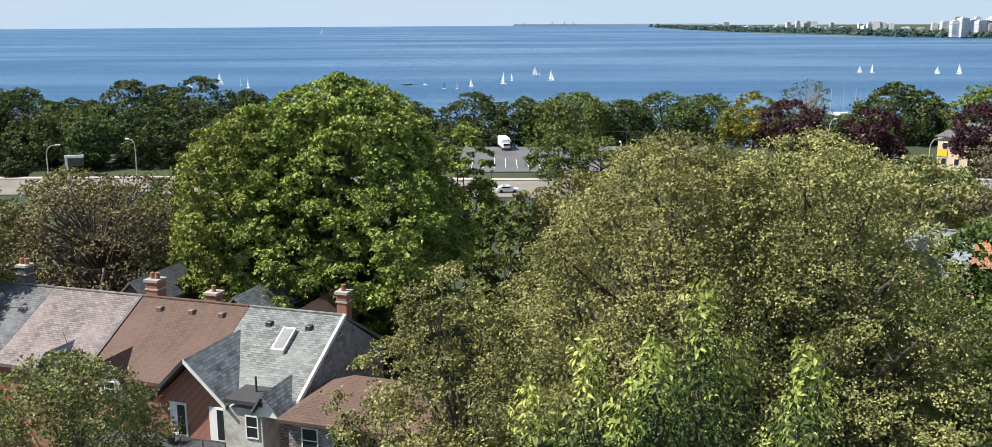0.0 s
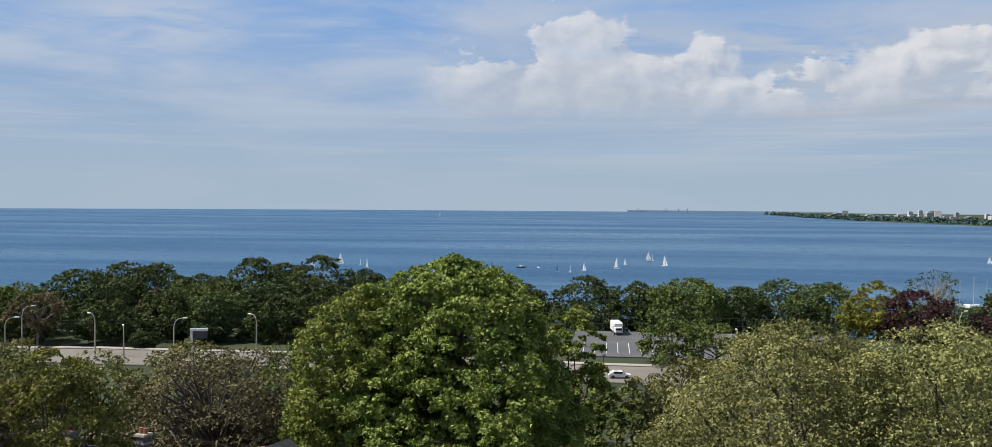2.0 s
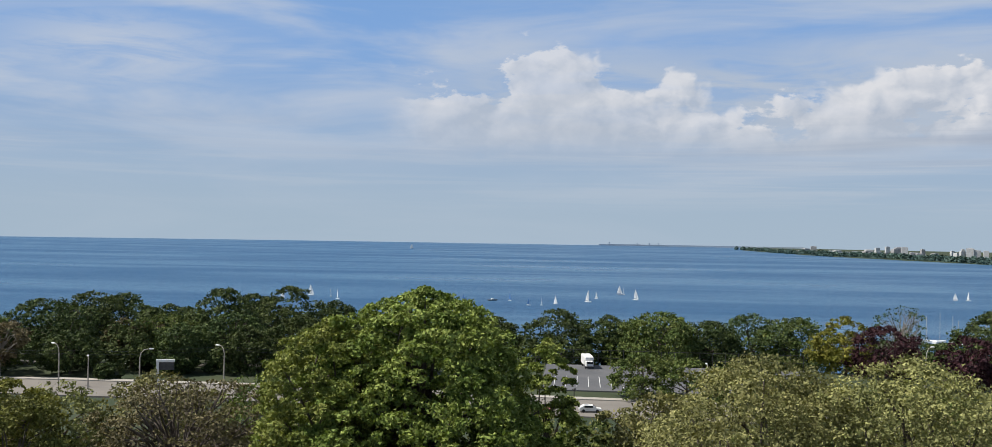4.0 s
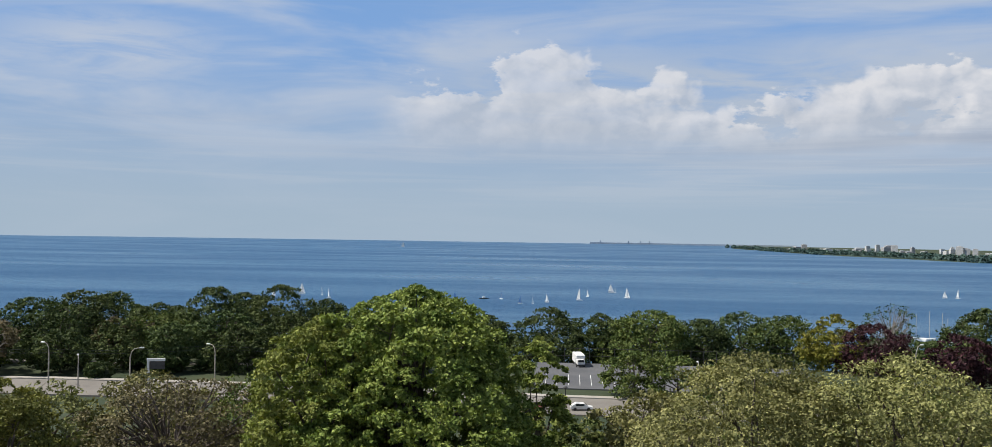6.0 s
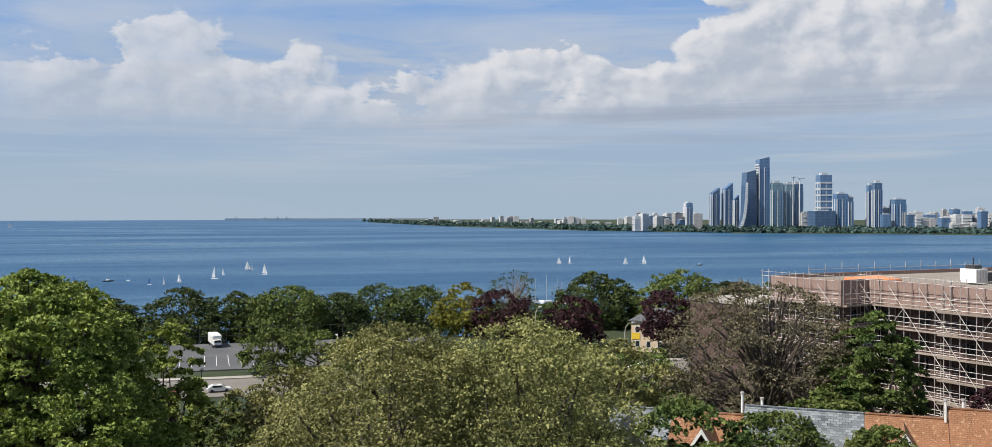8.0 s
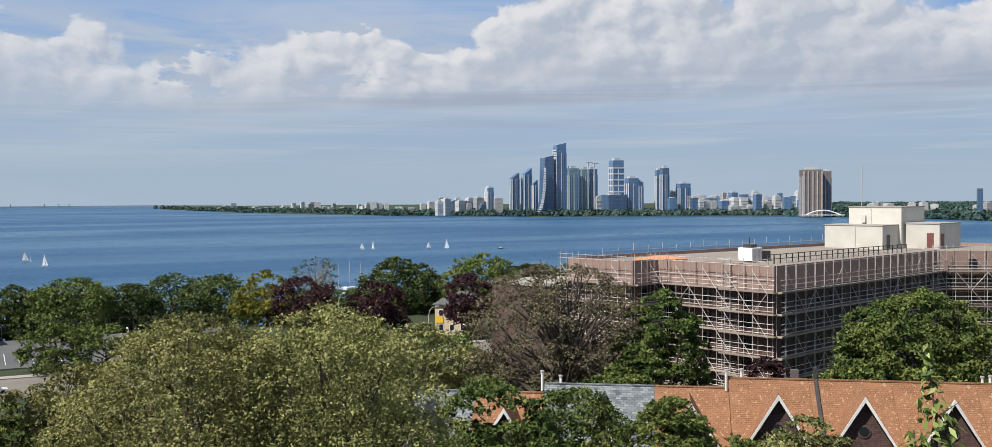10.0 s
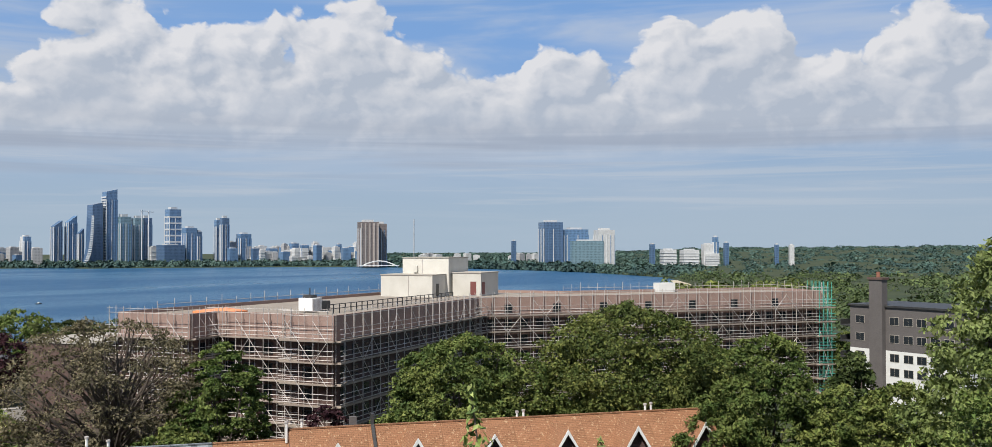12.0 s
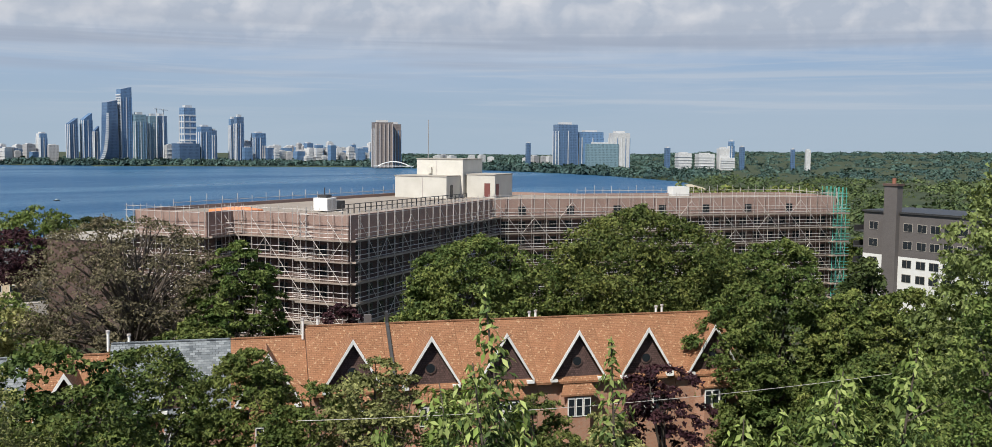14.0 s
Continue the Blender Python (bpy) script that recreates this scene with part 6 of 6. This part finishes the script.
for az, w, el, kind, lab in ((56.25, 56, 1.30, "tower_dark", "dark glass tower at the inland shore"), (57.65, 62, 0.88, "tower_blue", "blue glass tower at the inland shore"), (58.15, 92, 0.22, "tower_teal", "teal balconied slab at the inland shore"), (59.35, 48, 0.85, "tower_white", "pale glass tower at the inland shore"),
                             (63.0, 60, -0.28, "tower_white", "white apartment slab among the woods"), (64.2, 70, -0.3, "tower_white", "white stepped apartments among the woods"), (65.2, 44, 0.02, "tower_white", "pale apartments on the ridge"), (65.65, 22, 0.42, "tower_blue", "slim blue tower on the ridge"), (66.25, 20, 0.1, "tower_dark", "dark tower on the ridge"), (62.1, 22, 0.02, "tower_dark", "small dark tower on the ridge"), (69.0, 16, 0.0, "tower_dark", "small tower beyond the woods"), (69.8, 20, -0.03, "tower_white", "small pale tower beyond the woods"), (54.1, 12, 0.22, "tower_dark", "lone tower beyond the woods"), (65.4, 60, -0.5, "tower_white", "white low slab among the woods")):
    d = 1840 if az < 60 else 1650
    tower(az, d, w * d / 2400 * (0.62 if az > 60 else 1.0), 30 + d * math.tan(radians(el)), kind, lab, turn=18, bands=5 if "white" in lab else 0)
_r2 = np.random.default_rng(14)
for i in range(146):
    az = 37.8 + 8.0 * (i / 120) if i < 120 else 24.5 + 3.6 * ((i - 120) / 26)
    el = -0.75 + 0.75 * _r2.random() + (0.3 if i % 9 == 0 else 0) if i < 120 else -0.55 + 0.45 * _r2.random()
    if i in (140, 141, 142):
        el = 0.45
    d = 2140 + 160 * _r2.random()
    tower(az + 0.2 * _r2.random(), d, 9 + 15 * _r2.random(), 30 + d * math.tan(radians(el)), ("tower_white", "tower_grey", "tower_blue", "tower_white")[i % 4], ("pale", "greyish", "bluish", "white")[i % 4] + " mid-rise apartment block on the far shore", turn=10 + 30 * _r2.random(), bands=4 if i % 4 in (0, 3) else 0)
for i in range(74):
    az = 12.0 + 15.5 * _r2.random() ** 0.8 if i < 62 else 47.5 + 8 * _r2.random()
    d = coast_d(az) + 300 + 250 * _r2.random()
    d = min(d, 4700)
    tower(az, d, (8 + 14 * _r2.random()) * d / 2400, 30 + d * math.tan(radians(-0.66 + (0.36 if i < 62 else 0.18) * _r2.random() ** 1.4)), ("tower_white", "tower_grey", "tower_white")[i % 3], "small far-off apartment block over the trees", turn=40 * _r2.random())
for az, el in ((33.25, 1.95), (33.6, 1.9)):
    x, y = polar(az, SD + 20)
    t = thing("tower_crane", pose(x, y, -13.5, 0, 0, 20), "thin construction crane on a tower", "crane")
    h = tz(el) + 13.5
    part("mast", boxes((-0.8, 0.8, -0.8, 0.8, 0, h)), M["band"], t)
    part("jib", boxes((-8, 16, -0.7, 0.7, h - 3, h - 1.8)), M["band"], t)
x, y = polar(48.3, 2300)
t = thing("radio_mast", pose(x, y, -13), "thin lattice radio mast beyond the bay", "mast")
part("mast", boxes((-0.7, 0.7, -0.7, 0.7, 0, 43 + 2300 * math.tan(radians(1.5)))), M["galv"], t)
x, y = polar(46.3, 1900)
t = thing("arch_bridge", pose(x, y, -13.0, 0, 0, -46), "white steel arch footbridge at the river mouth", "bridge")
bm = bmesh.new()
tube(bm, [(-36 + 72 * i / 16, 0, 12 * (1 - (i / 8 - 1) ** 2)) for i in range(17)], [1.0] * 17, 6)
part("arch", bm, M["white"], t)
part("deck", boxes((-38, 38, -3, 3, 3, 4.2)), M["white"], t)
# headland and stacks on the horizon, distance haze put into their pale colour
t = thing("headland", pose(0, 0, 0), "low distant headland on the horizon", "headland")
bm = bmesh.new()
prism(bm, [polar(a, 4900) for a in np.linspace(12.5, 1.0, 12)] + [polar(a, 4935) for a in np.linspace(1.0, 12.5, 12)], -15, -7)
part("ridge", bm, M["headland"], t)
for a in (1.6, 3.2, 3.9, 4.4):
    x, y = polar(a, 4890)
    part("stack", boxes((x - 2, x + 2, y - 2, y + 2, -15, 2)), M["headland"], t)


# ---- boats ----
def sail_boat(x, y, s, turn, material, jib=True, lean=4):
    t = thing("sailing_dinghy", pose(x, y, -15, lean, 0, turn) @ Matrix.Diagonal((s, s, s, 1)), "small sailing boat with " + ("blue" if material is M["blue_sail"] else "white") + " sails on the lake", "sailboat", "sailing boats")
    bm = bmesh.new()
    ring = [(-2.6, -0.8), (0, -1.05), (1.8, -0.7), (3.0, 0), (1.8, 0.7), (0, 1.05), (-2.6, 0.8)]
    lo = [bm.verts.new((px * 0.85, py * 0.6, -0.15)) for px, py in ring]
    hi = [bm.verts.new((px, py, 0.55)) for px, py in ring]
    for i in range(7):
        bm.faces.new((lo[i], lo[(i + 1) % 7], hi[(i + 1) % 7], hi[i]))
    bm.faces.new(hi)
    bm.faces.new(lo[::-1])
    part("hull", bm, M["white"], t)
    part("mast", rod((0.6, 0, 0.4), (0.5, 0, 8.6), 0.06, 5), M["galv"], t)
    bm = bmesh.new()
    a, b, c, d_ = (0.5, 0, 1.2), (-2.6, 0.5, 1.3), (-1.5, 0.55, 4.8), (0.45, 0, 8.5)
    extrude_face(bm, [a, b, c, d_], (0.02, 0.05, 0))
    part("mainsail", bm, material, t)
    part("boom", rod((0.5, 0, 1.15), (-2.7, 0.5, 1.2), 0.05, 5), M["galv"], t)
    if jib:
        bm = bmesh.new()
        extrude_face(bm, [(2.9, 0, 0.8), (0.4, 0.5, 1.1), (0.65, 0.05, 6.6)], (0, 0.05, 0))
        part("jib", bm, material, t)
    return t


BOATS = [(-201, 650), (-197, 668), (-190, 681), (-173, 671), (-162, 647), (-79, 661), (-48, 669), (-33, 630), (-25, 632), (-16.4, 646), (5.1, 672), (11.2, 711), (30, 770), (33.4, 769), (39.1, 706), (287.7, 786), (297, 784), (340.7, 767), (356.3, 764), (-205, 700)]
for i, (x, y) in enumerate(BOATS):
    blue = i in (5, 6, 7, 8)
    sail_boat(x, y, (0.85, 0.72, 0.98, 0.70)[i % 4] * (0.85 if blue else 1.0), (-35, -62, -20, -72, -48)[i % 5], M["blue_sail"] if blue and i != 8 else M["sail"], i % 3 != 1)
sail_boat(-496, 2850, 1.8, 30, M["sail"])
for x, y in ((390, 729), (-60, 668), (-1320, 1900)):
    t = thing("motor_boat", pose(x, y, -15, 0, 0, 30), "low dark motor boat on the lake", "motorboat", "motor boats")
    part("hull", boxes((-3.2, 2.4, -1, 1, -0.2, 0.7), (2.4, 3.6, -0.6, 0.6, 0.1, 0.75), bevel=0.1), M["dark_metal"], t)
    part("cabin", boxes((-0.8, 1.2, -0.7, 0.7, 0.7, 1.5), bevel=0.1), M["white"], t)
for i in range(46):
    az = 33.5 + 15.5 * i / 46 if i < 40 else 18.8 + 0.55 * (i - 40)
    x, y = polar(az + 0.15 * math.sin(i * 2.3), (455 + 22 * math.sin(i * 1.7)) if i < 40 else 480)
    t = thing("moored_sailboat", pose(x, y, -15, 0, 0, 40 * (i % 4)), "moored yacht with bare mast in the marina", "sailboat", "moored yachts")
    part("hull", boxes((-4, 3.2, -1.2, 1.2, -0.2, 1.1), (3.2, 4.8, -0.6, 0.6, 0.2, 1.15), bevel=0.15), M["white"], t)
    part("mast", rod((0.4, 0, 1.0), (0.4, 0, 11.5 + 2.0 * math.sin(i * 5.1)), 0.11, 5), M["galv"], t)

# ---- roadside ----
def street_lamp(x, y, h, turn, curved=True, material=None):
    t = thing("street_lamp", pose(x, y, land_at(x, y) - 0.1, 0, 0, turn), "pale street lamp with curved arm beside the road", "street lamp", "street lamps")
    part("pole", (lambda b: tube(b, [(0, 0, 0), (0, 0, h * 0.8)], [0.17, 0.12], 8))(bmesh.new()), material or M["concrete"], t)
    bm = bmesh.new()
    tube(bm, [(0, 0, h * 0.78), (0.25, 0, h * 0.9), (0.9, 0, h * 0.98), (2.2, 0, h)], [0.1, 0.09, 0.08, 0.07], 6)
    part("arm", bm, material or M["concrete"], t)
    part("head", boxes((1.9, 2.9, -0.2, 0.2, h - 0.12, h + 0.14), bevel=0.05), M["white"], t)
    return t


for x, y, h, turn in ((-106.2, 205.1, 7.2, 120), (-113.2, 205.7, 9.8, 150), (-132.9, 203.1, 8.8, 30), (-134.7, 212.3, 10.4, 30), (-96.3, 208.7, 8.8, 20), (-81.7, 220.8, 8.6, 150), (93.9, 211.7, 9.0, 10), (27.0, 211.0, 8.4, 90), (72.5, 214.0, 13.0, 40)):
    street_lamp(x, y, h, turn)
t = thing("lamp_post", pose(-1.0, 194.8, -4.9), "black park lamp post with a shaded top", "lamp post")
part("post", rod((0, 0, 0), (0, 0, 4.4), 0.09, 8), M["dark_metal"], t)
part("shade", (lambda b: tube(b, [(0, 0, 4.4), (0, 0, 4.7), (0, 0, 4.95)], [0.18, 0.5, 0.2], 10))(bmesh.new()), M["dark_metal"], t)
t = thing("sign_gantry", pose(-92.5, 209.4, -5.0, 0, 0, 10), "pale bus shelter pole with a dark roof panel", "sign")
part("post", boxes((-0.25, 0.25, -0.2, 0.2, 0, 6.0)), M["white"], t)
part("panel", boxes((-0.3, 3.6, -0.25, 0.25, 5.7, 6.3), bevel=0.03), M["white"], t)
part("backing", boxes((0.3, 3.5, -0.1, 0.1, 4.0, 5.7)), M["dark_metal"], t)
for x, y in ((-140.0, 206.0), (-136.0, 205.0)):
    t = thing("road_sign", pose(x, y, -5.0, 0, 0, 20), "small blue and white road sign on a post", "road sign")
    part("post", rod((0, 0, 0), (0, 0, 3.2), 0.06, 6), M["galv"], t)
    part("plate", boxes((-0.5, 0.5, -0.09, -0.05, 2.2, 3.3)), M["tower_blue"], t)
t = thing("picnic_table", pose(-73.0, 232.0, -5.2, 0, 0, 15), "dark wooden picnic table on the grass", "table")
part("top", boxes((-0.9, 0.9, -0.4, 0.4, 0.7, 0.76)), M["dark_metal"], t)
for s_ in (-0.75, 0.75):
    part("bench", boxes((-0.9, 0.9, s_ - 0.13, s_ + 0.13, 0.42, 0.47)), M["dark_metal"], t)
    part("leg", boxes((s_ - 0.05, s_ + 0.05, -0.75, 0.75, 0.36, 0.42), (s_ - 0.05, s_ + 0.05, -0.1, 0.1, 0, 0.7)), M["dark_metal"], t)

rv = thing("motorhome", pose(2.4, 261.6, -4.95, 0, 0, 8), "white motorhome with overcab parked in the lot", "motorhome")
part("body", boxes((-1.25, 1.25, 0.6, 6.2, 0.75, 3.2), bevel=0.18), M["white"], rv)
part("overcab", boxes((-1.2, 1.2, -1.2, 0.7, 2.1, 3.15), bevel=0.2), M["white"], rv)
part("cab", boxes((-1.0, 1.0, -1.9, 0.6, 0.55, 2.1), bevel=0.18), M["white"], rv)
part("windscreen", boxes((-0.85, 0.85, -1.95, -1.6, 1.3, 1.95), bevel=0.08), M["glass"], rv)
part("bumper", boxes((-1.0, 1.0, -2.1, -1.85, 0.4, 0.75), bevel=0.05), M["dark_metal"], rv)
for sx in (-1.0, 1.0):
    for sy in (-0.8, 4.6):
        part("wheel", rod((sx - 0.12, sy, 0.38), (sx + 0.12, sy, 0.38), 0.38, 12), M["rubber"], rv)


def car(x, y, turn, paint, label):
    t = thing("car", pose(x, y, -4.72, 0, 0, turn), label, "car", "cars on the road")
    bm = bmesh.new()
    prof = [(-2.2, 0.35), (2.2, 0.35), (2.25, 0.75), (1.2, 0.95), (0.5, 1.42), (-1.2, 1.45), (-2.0, 1.0), (-2.25, 0.8)]
    extrude_face(bm, [(px, -0.88, pz) for px, pz in prof], (0, 1.76, 0))
    bmesh.ops.bevel(bm, geom=list(bm.edges), offset=0.06, segments=1, affect="EDGES")
    part("body", bm, paint, t)
    part("side_glass", boxes((-1.2, 0.5, -0.9, 0.9, 0.98, 1.34)), M["glass"], t)
    part("windscreen", (lambda b: slab(b, [(1.18, -0.75, 0.99), (1.18, 0.75, 0.99), (0.56, 0.7, 1.42), (0.56, -0.7, 1.42)], 0.03))(bmesh.new()), M["glass"], t)
    for sx in (-1.35, 1.35):
        for sy in (-0.82, 0.82):
            part("wheel", rod((sx, sy - 0.11, 0.33), (sx, sy + 0.11, 0.33), 0.33, 12), M["rubber"], t)
    return t


car(-7.4, 192.9, 8, M["red_paint"], "red saloon car on the lakeside road")
car(2.2, 195.4, 5, M["white"], "white saloon car on the lakeside road")
car(82.0, 192.0, -10, M["red_paint"], "red car partly hidden by bushes")
car(90.0, 196.0, -8, M["white"], "white car on the road by the yellow house")
fence = thing("mesh_fence", pose(0, 0, 0), "tall dark wire fence behind the parking lot", "fence")
for i in range(22):
    part("post", rod((-12 + i * 3.4, 268.5, -5.4), (-12 + i * 3.4, 268.5, -0.9), 0.07, 5), M["dark_metal"], fence)
for z in (-0.95, -3.0, -5.0):
    part("rail", rod((-12, 268.5, z), (59.4, 268.5, z), 0.05, 5), M["dark_metal"], fence)

# yellow house among the purple trees
yh = thing("lakeside_house", pose(101.8, 225.6, -5.3, 0, 0, -40), "yellow rendered two-storey house with dark hip roof", "house")
part("wall", boxes((0, 11.5, 0, 10, -0.3, 8.0)), M["yellow_wall"], yh)
bm = bmesh.new()
for q in ([(-0.6, -0.6, 8.0), (12.1, -0.6, 8.0), (7.5, 5, 10.8), (4, 5, 10.8)], [(12.1, 10.6, 8.0), (-0.6, 10.6, 8.0), (4, 5, 10.8), (7.5, 5, 10.8)], [(-0.6, 10.6, 8.0), (-0.6, -0.6, 8.0), (4, 5, 10.8)], [(12.1, -0.6, 8.0), (12.1, 10.6, 8.0), (7.5, 5, 10.8)]):
    slab(bm, q, 0.2)
part("roof", bm, M["roof_dark"], yh)
for wx in (1.6, 4.4, 7.2, 9.8):
    for z in (1.4, 5.0):
        b = part("window", boxes((wx - 0.6, wx + 0.6, -0.06, 0.04, z, z + 1.6)), M["white"], yh)
        part("pane", boxes((wx - 0.5, wx + 0.5, -0.08, -0.05, z + 0.1, z + 1.5)), M["glass"], b)
part("porch", boxes((8.0, 11.6, -3.0, -0.02, -0.3, 2.8)), M["brown_brick"], yh)
part("sign", boxes((0.1, 2.2, -0.16, -0.1, 3.3, 4.9)), M["yellow_sign"], yh, "bright yellow sign panel")
wl = thing("garden_wall", pose(84.0, 203.5, -5.2, 0, 0, -12), "low pale concrete wall beside the road", "wall")
part("wall", boxes((0, 16, 0, 0.5, 0, 1.2), bevel=0.03), M["concrete"], wl)

# wires along the lakeside road
for h_ in (7.6, 8.3):
    wr = thing("street_wire", pose(0, 0, 0), "thin dark wire strung along the road lamps", "cable", "street wires")
    bm = bmesh.new()
    for (xa, ya), (xb, yb) in zip(((-134.7, 212.3), (-113.2, 205.7), (-81.7, 220.8)), ((-113.2, 205.7), (-81.7, 220.8), (-48.0, 222.0))):
        tube(bm, [(xa + (xb - xa) * q / 6, ya + (yb - ya) * q / 6, -5.1 + h_ - 0.7 * (1 - (q / 3 - 1) ** 2)) for q in range(7)], [0.025] * 7, 4)
    part("wire", bm, M["dark_metal"], wr)

# overhead cable before the town houses
cb = thing("overhead_cable", pose(0, 0, 0), "pale sagging overhead cable in front of the trees", "cable")
bm = bmesh.new()
a_, b_ = Vector((26.1, 30.3, 18.8)), Vector((45.3, 12.5, 20.0))
tube(bm, [a_.lerp(b_, i / 12) - Vector((0, 0, 0.35 * (1 - (i / 6 - 1) ** 2))) for i in range(13)], [0.012] * 13, 5)
part("cable", bm, M["galv"], cb)
